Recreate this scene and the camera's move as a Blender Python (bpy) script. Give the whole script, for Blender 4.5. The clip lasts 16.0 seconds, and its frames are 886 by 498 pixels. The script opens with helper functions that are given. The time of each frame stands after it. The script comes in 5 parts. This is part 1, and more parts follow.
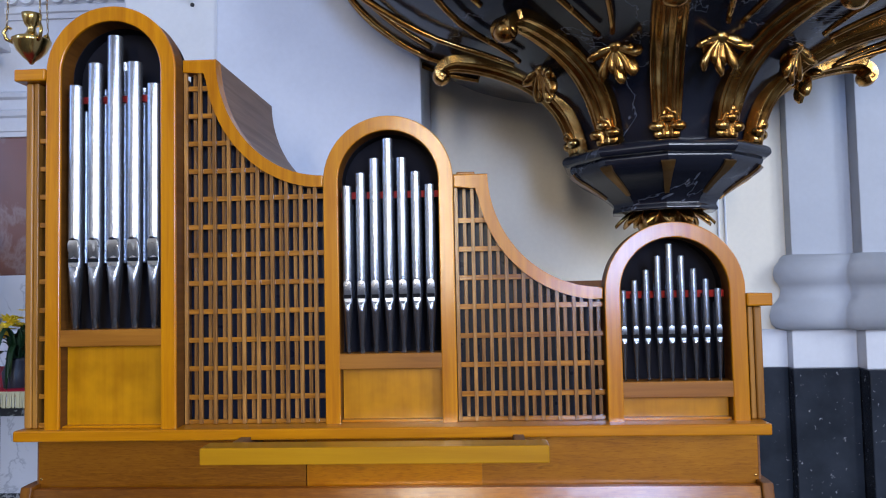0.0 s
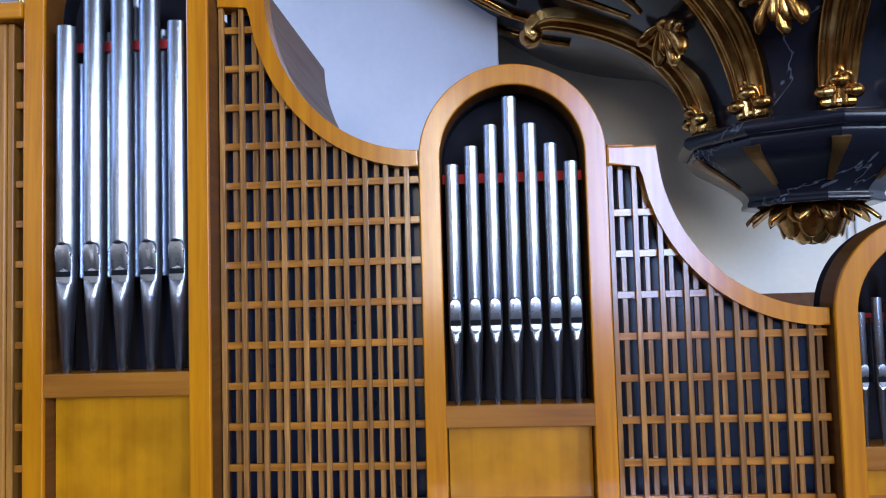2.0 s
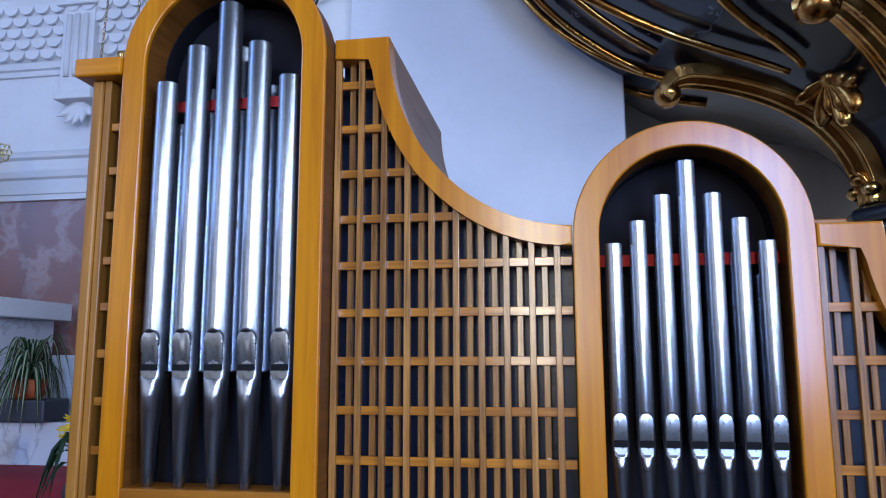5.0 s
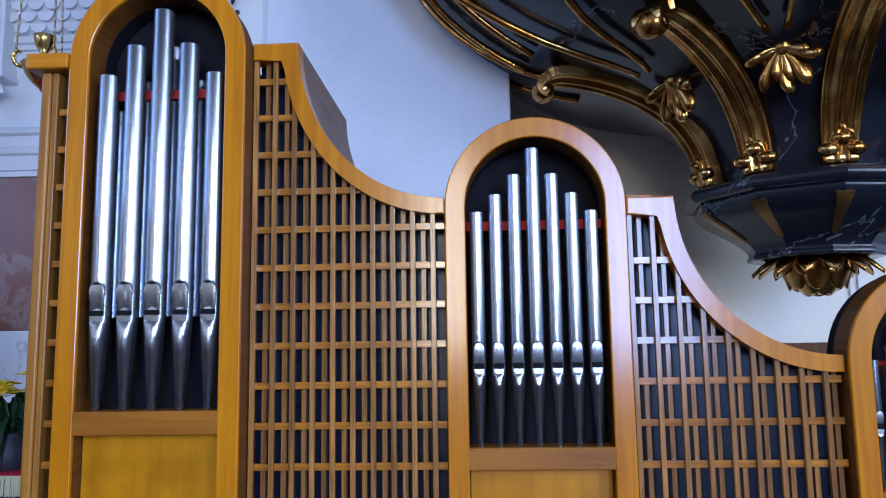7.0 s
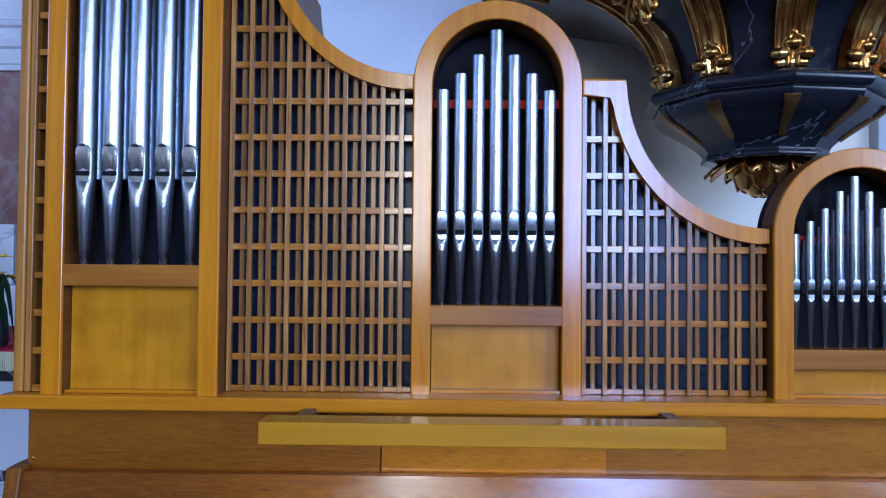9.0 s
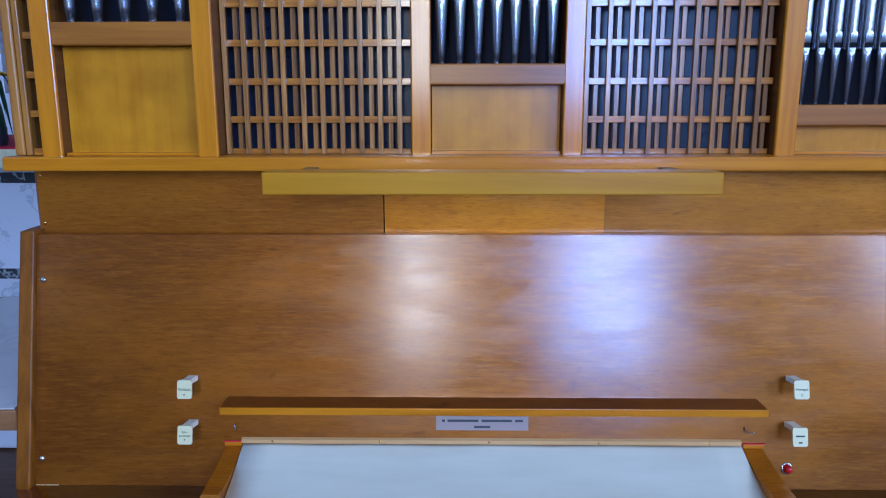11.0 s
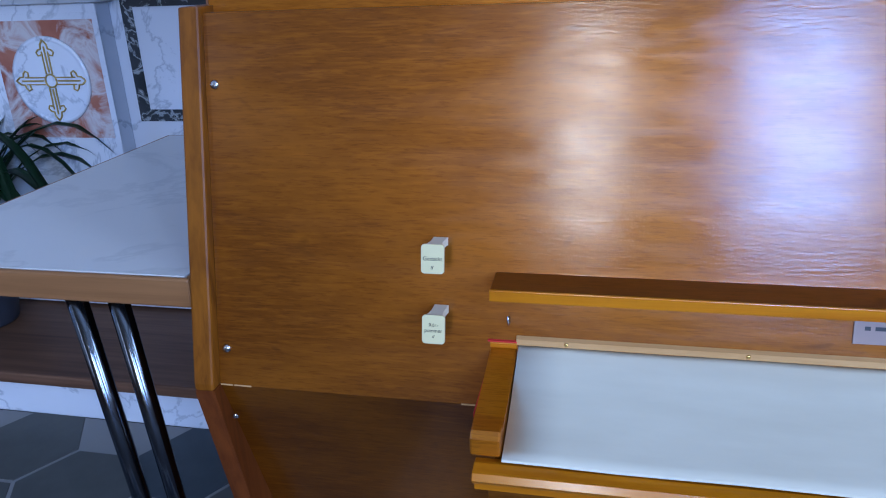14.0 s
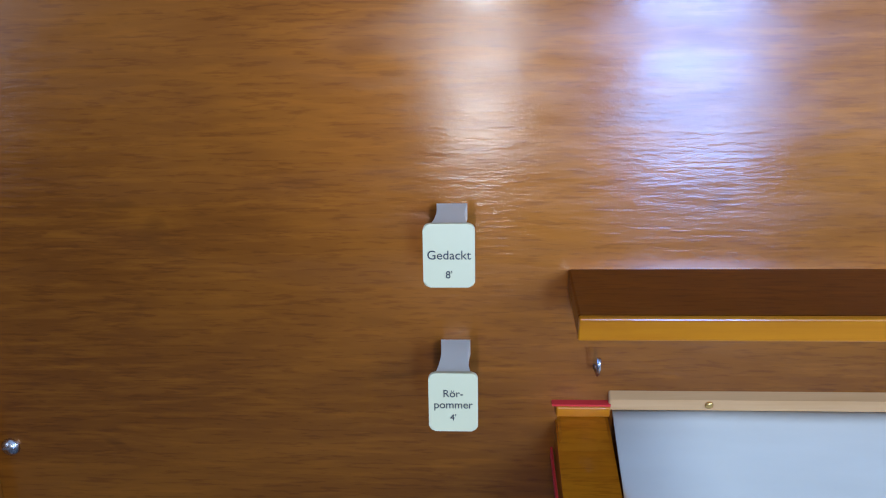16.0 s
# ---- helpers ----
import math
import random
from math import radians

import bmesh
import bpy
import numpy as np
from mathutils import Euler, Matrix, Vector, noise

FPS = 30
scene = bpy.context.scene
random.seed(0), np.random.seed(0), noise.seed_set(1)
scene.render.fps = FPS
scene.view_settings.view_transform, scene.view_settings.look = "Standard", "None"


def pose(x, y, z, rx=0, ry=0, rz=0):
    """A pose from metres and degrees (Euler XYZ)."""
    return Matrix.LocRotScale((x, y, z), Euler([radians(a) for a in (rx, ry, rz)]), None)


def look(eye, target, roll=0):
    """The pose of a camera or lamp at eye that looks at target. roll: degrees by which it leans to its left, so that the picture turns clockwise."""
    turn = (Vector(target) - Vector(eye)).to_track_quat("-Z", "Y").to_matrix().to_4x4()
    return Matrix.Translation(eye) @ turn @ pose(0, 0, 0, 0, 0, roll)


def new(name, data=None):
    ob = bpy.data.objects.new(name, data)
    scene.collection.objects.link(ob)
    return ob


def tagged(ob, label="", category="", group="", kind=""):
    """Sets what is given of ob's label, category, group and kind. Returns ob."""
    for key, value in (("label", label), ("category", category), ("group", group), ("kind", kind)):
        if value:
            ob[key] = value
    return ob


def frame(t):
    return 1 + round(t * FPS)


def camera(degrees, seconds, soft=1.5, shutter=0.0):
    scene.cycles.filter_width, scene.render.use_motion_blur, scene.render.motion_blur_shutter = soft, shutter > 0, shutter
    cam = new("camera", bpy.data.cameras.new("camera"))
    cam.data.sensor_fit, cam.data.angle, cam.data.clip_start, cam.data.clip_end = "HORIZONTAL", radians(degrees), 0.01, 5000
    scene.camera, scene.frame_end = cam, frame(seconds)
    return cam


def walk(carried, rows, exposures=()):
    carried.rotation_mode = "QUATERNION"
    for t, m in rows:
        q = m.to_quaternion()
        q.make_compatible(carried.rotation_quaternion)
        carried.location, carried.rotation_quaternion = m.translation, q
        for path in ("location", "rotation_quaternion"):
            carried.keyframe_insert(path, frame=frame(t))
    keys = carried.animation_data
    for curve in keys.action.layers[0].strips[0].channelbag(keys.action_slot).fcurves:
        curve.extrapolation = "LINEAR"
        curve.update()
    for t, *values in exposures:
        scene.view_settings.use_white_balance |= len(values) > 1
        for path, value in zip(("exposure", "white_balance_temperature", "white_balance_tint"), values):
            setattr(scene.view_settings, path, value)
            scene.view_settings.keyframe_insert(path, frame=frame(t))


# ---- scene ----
cam = camera(61.9, 16.0, soft=1.1)
# camera path
PATH = [
    (0, (0.193, -1.496, 1.463), (0.081, 0.498, 1.564), -1.2),
    (0.5, (0.209, -1.354, 1.464), (-0.003, 0.631, 1.579), -0.8),
    (1, (0.147, -1.248, 1.465), (-0.096, 0.734, 1.575), -0.7),
    (1.5, (0.041, -1.109, 1.482), (-0.132, 0.879, 1.612), -2.2),
    (2, (-0.04, -1.052, 1.492), (-0.161, 0.941, 1.606), -1.6),
    (2.5, (-0.034, -0.972, 1.491), (-0.401, 0.988, 1.638), -0.8),
    (3, (-0.068, -0.923, 1.506), (-0.568, 1.005, 1.684), -0.8),
    (3.2, (-0.1, -0.902, 1.52), (-0.597, 1.022, 1.742), -0.7),
    (5.5, (-0.149, -0.869, 1.541), (-0.419, 1.089, 1.844), -0.2),
    (6, (-0.105, -0.947, 1.51), (-0.344, 1.014, 1.824), -0.5),
    (6.5, (-0.081, -1.01, 1.494), (-0.271, 0.961, 1.781), -0.7),
    (7, (-0.082, -1.087, 1.48), (-0.186, 0.894, 1.733), -0.9),
    (7.5, (-0.091, -1.169, 1.455), (-0.135, 0.816, 1.695), -0.6),
    (8, (-0.085, -1.172, 1.452), (-0.122, 0.816, 1.667), -0.9),
    (8.5, (-0.075, -1.172, 1.433), (-0.11, 0.82, 1.608), -0.4),
    (9, (-0.071, -1.168, 1.389), (-0.098, 0.831, 1.44), 0.5),
    (9.5, (-0.064, -1.169, 1.338), (-0.099, 0.829, 1.274), 1.3),
    (10, (-0.06, -1.173, 1.325), (-0.078, 0.816, 1.119), 0.9),
    (10.2, (-0.045, -1.177, 1.315), (-0.069, 0.807, 1.067), 0.4),
    (12.3, (-0.148, -1.122, 1.213), (-0.186, 0.788, 0.622), -0.5),
    (12.5, (-0.159, -1.101, 1.203), (-0.253, 0.8, 0.588), -0.8),
    (13, (-0.214, -1.015, 1.173), (-0.46, 0.864, 0.533), -1.6),
    (13.5, (-0.25, -0.861, 1.137), (-0.659, 0.978, 0.466), -1.7),
    (14, (-0.334, -0.738, 1.101), (-0.745, 1.08, 0.375), -2.4),
    (14.5, (-0.425, -0.595, 1.05), (-0.681, 1.241, 0.3), -2.7),
    (15, (-0.463, -0.502, 1.003), (-0.652, 1.297, 0.151), -2.0),
    (15.5, (-0.474, -0.431, 0.976), (-0.66, 1.351, 0.089), -2.8),
    (16, (-0.478, -0.376, 0.979), (-0.585, 1.408, 0.082), -1.7),
]
walk(cam, [(t, look(eye, at, roll)) for t, eye, at, roll in PATH],
     [(0, -0.40, 6950, 10), (2.5, -0.38, 6200, 10), (7, -0.50, 5850, 10), (9, -0.56, 5300, 10), (13, -0.49, 4900, 10), (14.5, -0.42, 5400, 10), (15.2, -0.36, 5450, 10), (16, -0.32, 5250, 10)])


# ---- light: two tall windows behind the camera, a dim nave ----
WALLY = -8.0          # the nave wall that holds the windows
WINDOWS = [           # centre x, width, sill z, head z
    (1.85, 1.30, 1.30, 4.00),
    (-0.50, 0.50, 1.40, 3.80),
]
world = bpy.data.worlds.new("sky")
scene.world = world
world.use_nodes = True
_w = world.node_tree
_sky = _w.nodes.new("ShaderNodeTexSky")
_sky.sky_type, _sky.sun_disc, _sky.sun_elevation, _sky.sun_rotation = "NISHITA", False, radians(40), radians(200)
_w.links.new(_sky.outputs[0], _w.nodes["Background"].inputs[0])
_w.nodes["Background"].inputs[1].default_value = 0.08


def area(name, m, w, h, power, colour):
    lamp = bpy.data.lights.new(name, "AREA")
    lamp.shape, lamp.size, lamp.size_y, lamp.energy, lamp.color = "RECTANGLE", w, h, power, colour
    ob = new(name, lamp)
    ob.matrix_world = m
    return ob


LAMP_BLUE = area("window_and_fill_light", pose(1.85, WALLY + 0.05, 2.65, 90, 0, 0), 1.30, 2.70, 560, (0.36, 0.54, 1.0))
LAMP_WARM = area("window_and_fill_light", pose(-0.50, WALLY + 0.05, 2.60, 90, 0, 0), 0.50, 2.40, 185, (1.0, 0.92, 0.80))
# two added fill lamps from the west; that wall has no opening
area("window_and_fill_light", pose(-5.95, -1.9, 4.3, 90, 0, -90), 1.3, 3.2, 170, (0.26, 0.46, 1.0))
area("window_and_fill_light", pose(-5.95, -6.8, 3.4, 90, 0, -90), 1.3, 3.2, 80, (0.88, 0.90, 1.0))
for _y, _p in ((-3.1, 230), (-6.6, 520)):
    area("window_and_fill_light", pose(4.95, _y, 3.3, 90, 0, 90), 1.3, 2.8, _p, (0.68, 0.79, 1.0))


# ---- materials ----
def material(name, colour=(0.5, 0.5, 0.5), rough=0.5, metal=0.0, spec=0.5, coat=0.0, coat_rough=0.1):
    m = bpy.data.materials.new(name)
    m.use_nodes = True
    b = m.node_tree.nodes["Principled BSDF"]
    b.inputs["Base Color"].default_value = (*colour, 1)
    b.inputs["Roughness"].default_value = rough
    b.inputs["Metallic"].default_value = metal
    b.inputs["Specular IOR Level"].default_value = spec
    b.inputs["Coat Weight"].default_value = coat
    b.inputs["Coat Roughness"].default_value = coat_rough
    return m


def node(m, kind, **values):
    n = m.node_tree.nodes.new(kind)
    for key, value in values.items():
        n.inputs[key.replace("_", " ")].default_value = value
    return n


def link(m, a, b):
    m.node_tree.links.new(a, b)


def coords(m, scale, space="Object"):
    tc = m.node_tree.nodes.new("ShaderNodeTexCoord")
    mp = node(m, "ShaderNodeMapping", Scale=scale)
    link(m, tc.outputs[space], mp.inputs[0])
    return mp.outputs[0]


def ramp(m, fac, stops):
    r = m.node_tree.nodes.new("ShaderNodeValToRGB")
    while len(r.color_ramp.elements) < len(stops):
        r.color_ramp.elements.new(0.5)
    for e, (p, c) in zip(r.color_ramp.elements, stops):
        e.position, e.color = p, (*c, 1)
    link(m, fac, r.inputs[0])
    return r.outputs[0]


def mixed(m, fac, a, b, mode="MIX"):
    x = m.node_tree.nodes.new("ShaderNodeMix")
    x.data_type, x.blend_type = "RGBA", mode
    for socket, value in ((x.inputs[0], fac), (x.inputs[6], a), (x.inputs[7], b)):
        if isinstance(value, (int, float)):
            socket.default_value = value
        elif isinstance(value, tuple):
            socket.default_value = (*value, 1)
        else:
            link(m, value, socket)
    return x.outputs[2]


def noise_of(m, vec, scale, detail=4.0, rough=0.55, distort=0.0):
    n = node(m, "ShaderNodeTexNoise", Scale=scale, Detail=detail, Roughness=rough, Distortion=distort)
    link(m, vec, n.inputs["Vector"])
    return n.outputs["Fac"]


def bump(m, height, strength, distance):
    b = node(m, "ShaderNodeBump", Strength=strength, Distance=distance)
    link(m, height, b.inputs["Height"])
    link(m, b.outputs[0], m.node_tree.nodes["Principled BSDF"].inputs["Normal"])


def base(m, colour):
    link(m, colour, m.node_tree.nodes["Principled BSDF"].inputs["Base Color"])


def rough_by(m, fac, lo, hi):
    r = node(m, "ShaderNodeMapRange", To_Min=lo, To_Max=hi)
    link(m, fac, r.inputs[0])
    link(m, r.outputs[0], m.node_tree.nodes["Principled BSDF"].inputs["Roughness"])


def wood(name, dark, light, along="z", fine=90.0, rough=0.34, coat=0.35, coat_rough=0.16, relief=0.12, blotch=0.35, vary=0.12, spot=5.0):
    """Varnished wood, grain along one axis."""
    m = material(name, light, rough, 0, 0.12, min(1.0, coat * 1.6), coat_rough)
    long = {"x": (0.05, 1, 1), "y": (1, 0.05, 1), "z": (1, 1, 0.05)}[along]
    v = coords(m, long)
    grain = noise_of(m, v, fine, 6, 0.65, 0.4)
    wide = noise_of(m, v, fine * 0.16, 3, 0.5, 1.2)
    stain = noise_of(m, coords(m, (1, 1, 1)), spot, 3, 0.5)
    c = ramp(m, grain, [(0.3, dark), (0.62, light)])
    c = mixed(m, ramp(m, wide, [(0.35, (0.35, 0.35, 0.35)), (0.7, (0, 0, 0))]), c, tuple(k * 0.72 for k in dark))
    c = mixed(m, blotch, c, ramp(m, stain, [(0.3, (0.62, 0.58, 0.55)), (0.7, (1.0, 1.0, 1.0))]), "MULTIPLY")
    info = m.node_tree.nodes.new("ShaderNodeObjectInfo")
    c = mixed(m, vary, c, ramp(m, info.outputs["Random"], [(0, (0.45, 0.4, 0.36)), (1, (1, 1, 1))]), "MULTIPLY")
    base(m, c)
    bump(m, grain, relief, 0.0006)
    rough_by(m, stain, rough - 0.08, rough + 0.08)
    return m


def veneer(name, dark, mid, light):
    """Glossy veneer, fine broken grain along x, with paler flames and a rippled varnish."""
    m = material(name, mid, 0.44, 0.62, 0.75, 0.74, 0.155)
    m.node_tree.nodes["Principled BSDF"].inputs["Specular Tint"].default_value = (1.0, 0.60, 0.28, 1)
    pores = noise_of(m, coords(m, (0.10, 1, 1)), 560, 3, 0.6, 0.2)
    streak = noise_of(m, coords(m, (0.09, 1, 1)), 230, 5, 0.62, 0.5)
    cloud = noise_of(m, coords(m, (0.45, 1, 1)), 7.5, 4, 0.6, 0.6)
    c = ramp(m, streak, [(0.20, dark), (0.48, mid), (0.84, light)])
    c = mixed(m, ramp(m, cloud, [(0.42, (0, 0, 0)), (0.68, (0.75, 0.75, 0.75))]), c, light)
    c = mixed(m, 0.55, c, ramp(m, pores, [(0.36, (0.60, 0.50, 0.38)), (0.47, (1, 1, 1))]), "MULTIPLY")
    c = mixed(m, 0.4, c, ramp(m, noise_of(m, coords(m, (0.3, 1, 1)), 2.2, 3), [(0.3, (0.72, 0.64, 0.58)), (0.7, (1, 1, 1))]), "MULTIPLY")
    dash = noise_of(m, coords(m, (0.06, 1, 1)), 230, 2, 0.5, 0.1)
    c = mixed(m, ramp(m, dash, [(0.68, (0, 0, 0)), (0.76, (0.35, 0.35, 0.35))]), c, tuple(k * 1.1 for k in light))
    knot = noise_of(m, coords(m, (0.55, 1, 1)), 26, 2, 0.5, 0.8)
    c = mixed(m, ramp(m, knot, [(0.70, (0, 0, 0)), (0.80, (0.7, 0.7, 0.7))]), c, tuple(k * 0.55 for k in dark))
    base(m, c)
    ripple = noise_of(m, coords(m, (0.16, 1, 1)), 330, 3, 0.62, 0.0)
    bump(m, ripple, 0.22, 0.0003)
    b = node(m, "ShaderNodeBump", Strength=0.45, Distance=0.00035)
    link(m, ripple, b.inputs["Height"])
    link(m, b.outputs[0], m.node_tree.nodes["Principled BSDF"].inputs["Coat Normal"])
    worn = node(m, "ShaderNodeMapRange", From_Min=0.38, From_Max=0.62, To_Min=0.12, To_Max=0.21)
    link(m, noise_of(m, coords(m, (0.22, 1, 1)), 38, 5, 0.65, 0.5), worn.inputs[0])
    link(m, worn.outputs[0], m.node_tree.nodes["Principled BSDF"].inputs["Coat Roughness"])
    rough_by(m, cloud, 0.40, 0.48)
    return m


FRAME = wood("honey_varnished_frame", (0.43, 0.132, 0.001), (0.62, 0.230, 0.0015), "z", 70, 0.36, 0.54, 0.17, 0.10, 0.3, 0.08)
FRAMEX = wood("honey_varnished_rail", (0.43, 0.132, 0.001), (0.62, 0.230, 0.0015), "x", 70, 0.36, 0.42, 0.17, 0.10, 0.3, 0.08)
OAK = wood("oak_sill", (0.24, 0.075, 0.006), (0.40, 0.150, 0.015), "x", 60, 0.4, 0.3, 0.25, 0.15, 0.3, 0.2)
OAKZ = wood("oak_post", (0.22, 0.085, 0.012), (0.43, 0.185, 0.030), "z", 60, 0.4, 0.25, 0.25, 0.15, 0.3, 0.1)
SLATV = wood("oak_slat_upright", (0.17, 0.066, 0.013), (0.54, 0.250, 0.060), "z", 190, 0.5, 0.5, 0.18, 0.35, 0.3, 0.65)
SLATH = wood("oak_slat_crosswise", (0.28, 0.090, 0.008), (0.57, 0.225, 0.022), "x", 140, 0.40, 0.62, 0.14, 0.2, 0.3, 0.45)
PANEL = wood("yellow_birch_panel", (0.55, 0.215, 0.002), (0.67, 0.288, 0.004), "z", 50, 0.36, 0.3, 0.25, 0.03, 0.9, 0.1, 15.0)
REST = wood("pale_music_rest", (0.41, 0.168, 0.003), (0.54, 0.250, 0.005), "x", 30, 0.36, 0.45, 0.17, 0.05, 0.25, 0.05)
VENEER = veneer("mahogany_veneer", (0.130, 0.0350, 0.0008), (0.160, 0.0455, 0.0012), (0.29, 0.095, 0.003))
BOARD = veneer("brown_veneer", (0.21, 0.062, 0.002), (0.30, 0.096, 0.004), (0.44, 0.162, 0.008))
ORANGEVENEER = veneer("orange_veneer", (0.36, 0.105, 0.0006), (0.50, 0.160, 0.0008), (0.64, 0.235, 0.0012))
TABLEEDGE = wood("brown_oak_edge", (0.20, 0.09, 0.032), (0.32, 0.155, 0.06), "x", 60, 0.45, 0.1, 0.3, 0.12, 0.3, 0.1)
# bare brown edge wood, darkened further for the shade inside the arches
REVEAL = wood("brown_shaded_reveal", (0.10, 0.034, 0.006), (0.19, 0.070, 0.014), "y", 60, 0.5, 0.05, 0.3, 0.1, 0.3, 0.05)
# case brown with the shade of sides and undersides put into its colour
SHADEWOOD = wood("shadowed_brown_wood", (0.16, 0.065, 0.03), (0.26, 0.12, 0.06), "y", 60, 0.5, 0.1, 0.3, 0.15, 0.3, 0.1)
ROOFWOOD = wood("grey_brown_roof_board", (0.16, 0.10, 0.08), (0.27, 0.18, 0.14), "y", 50, 0.55, 0.05, 0.3, 0.1, 0.3, 0.05)
EDGEWOOD = wood("light_oak_edge", (0.115, 0.033, 0.002), (0.26, 0.086, 0.005), "z", 60, 0.45, 0.08, 0.3, 0.15, 0.3, 0.1)
OLDWOOD = wood("worn_brown_step", (0.10, 0.05, 0.028), (0.20, 0.105, 0.06), "x", 40, 0.5, 0.1, 0.3, 0.2, 0.5, 0.1)
CHEEKWOOD = wood("red_brown_cheek", (0.085, 0.020, 0.004), (0.17, 0.045, 0.008), "z", 60, 0.45, 0.1, 0.3, 0.15, 0.3, 0.1)
TRIM = wood("beech_strip", (0.50, 0.27, 0.095), (0.66, 0.41, 0.18), "x", 60, 0.35, 0.3, 0.2, 0.08, 0.2, 0.05)

TIN = material("polished_tin", (0.265, 0.28, 0.315), 0.21, 1.0)
_n = noise_of(TIN, coords(TIN, (1, 1, 0.15)), 120, 3)
rough_by(TIN, _n, 0.21, 0.26)
# burnished round the pipe: the sheen spreads sideways
_t = node(TIN, "ShaderNodeTangent")
_t.direction_type, _t.axis = "RADIAL", "Z"
link(TIN, _t.outputs[0], TIN.node_tree.nodes["Principled BSDF"].inputs["Tangent"])
TIN.node_tree.nodes["Principled BSDF"].inputs["Anisotropic"].default_value = 0.92
MOUTHTIN = material("brushed_tin_lip", (0.52, 0.54, 0.58), 0.28, 1.0)
rough_by(MOUTHTIN, noise_of(MOUTHTIN, coords(MOUTHTIN, (1, 1, 1)), 160, 2), 0.22, 0.36)
# near-black strip that stands in for the shade in the mouth slits
SLIT = material("gap_shade", (0.012, 0.012, 0.013), 0.9, 0, 0.05)
NAVY = material("navy_black_backing", (0.010, 0.013, 0.026), 0.28, 0, 0.22)
rough_by(NAVY, noise_of(NAVY, coords(NAVY, (1, 1, 1)), 30, 3), 0.22, 0.38)
BLACKCLOTH = material("black_felt", (0.010, 0.009, 0.013), 0.85, 0, 0.2)
bump(BLACKCLOTH, noise_of(BLACKCLOTH, coords(BLACKCLOTH, (1, 1, 1)), 400, 2), 0.2, 0.0005)
RED = material("red_felt", (0.55, 0.02, 0.015), 0.75)
bump(RED, noise_of(RED, coords(RED, (1, 1, 1)), 500, 2), 0.3, 0.0005)
IVORY = material("ivory_plastic", (0.62, 0.56, 0.30), 0.35)
# ivory lightened for the stems: overhead light put into the colour
LITIVORY = material("lit_ivory_plastic", (0.80, 0.76, 0.58), 0.3)
INK = material("black_ink", (0.02, 0.02, 0.022), 0.5)
STEEL = material("steel", (0.55, 0.55, 0.56), 0.25, 1.0)
CHROME = material("chrome", (0.13, 0.14, 0.16), 0.16, 1.0)
BRASS = material("brass", (0.72, 0.48, 0.16), 0.22, 1.0)
PALEBRASS = material("pale_gilt_brass", (0.66, 0.54, 0.30), 0.28, 1.0)
# nameplate base colour lightened to hold the glare on it
PLATE = material("nameplate_with_glare", (0.34, 0.26, 0.23), 0.4, 0, 0.1, 1.0, 0.16)
BUTTON = material("red_lens", (0.45, 0.01, 0.01), 0.15)
CLOTH = material("ivory_key_cloth", (0.70, 0.68, 0.60), 0.8, 0, 0.1)
_v = coords(CLOTH, (1, 1, 1))
base(CLOTH, ramp(CLOTH, noise_of(CLOTH, coords(CLOTH, (0.6, 3, 3)), 9, 4), [(0.3, (0.58, 0.54, 0.41)), (0.7, (0.66, 0.62, 0.48))]))
bump(CLOTH, noise_of(CLOTH, _v, 900, 2), 0.1, 0.0004)


def plaster(name, a, b, rough=0.8, scale=3.0):
    m = material(name, a, rough, 0, 0.3)
    v = coords(m, (1, 1, 1))
    base(m, mixed(m, 0.25, ramp(m, noise_of(m, v, scale, 5, 0.6), [(0.3, a), (0.7, b)]), ramp(m, noise_of(m, v, 60, 3), [(0.3, (0.85, 0.85, 0.85)), (0.7, (1, 1, 1))]), "MULTIPLY"))
    bump(m, noise_of(m, v, 140, 4), 0.12, 0.001)
    return m


WHITEWALL = plaster("white_plaster", (0.56, 0.58, 0.64), (0.62, 0.64, 0.70))
BEIGEWALL = plaster("cream_plaster", (0.80, 0.73, 0.61), (0.85, 0.79, 0.67))
GREYWALL = plaster("grey_white_plaster", (0.60, 0.60, 0.60), (0.68, 0.68, 0.68))
# unseen wall behind the camera, darkened to cut haze in the varnish
SOUTHWALL = plaster("darkened_unseen_wall", (0.13, 0.115, 0.095), (0.17, 0.15, 0.125))
PILASTERWALL = plaster("blue_grey_plaster", (0.46, 0.48, 0.52), (0.53, 0.55, 0.59))
NAVE = plaster("nave_plaster", (0.42, 0.42, 0.41), (0.49, 0.49, 0.48))
STUCCO = plaster("pale_stucco", (0.66, 0.66, 0.68), (0.74, 0.74, 0.76), 0.6)


def marble(name, body, vein, scale=5.0, width=0.06, rough=0.2, cloud=None, coat=0.0):
    m = material(name, body, rough, 0, 0.5, coat, 0.08)
    v = coords(m, (1, 1, 1))
    w = node(m, "ShaderNodeTexNoise", Scale=scale, Detail=6.0, Roughness=0.6, Distortion=0.6)
    link(m, v, w.inputs["Vector"])
    d = node(m, "ShaderNodeMath")
    d.operation = "SUBTRACT"
    d.inputs[1].default_value = 0.5
    link(m, w.outputs["Fac"], d.inputs[0])
    a = node(m, "ShaderNodeMath")
    a.operation = "ABSOLUTE"
    link(m, d.outputs[0], a.inputs[0])
    c = ramp(m, noise_of(m, v, scale * 0.6, 4), [(0.32, body), (0.68, cloud or body)])
    base(m, mixed(m, ramp(m, a.outputs[0], [(0.0, (1, 1, 1)), (width, (0, 0, 0))]), c, vein))
    return m


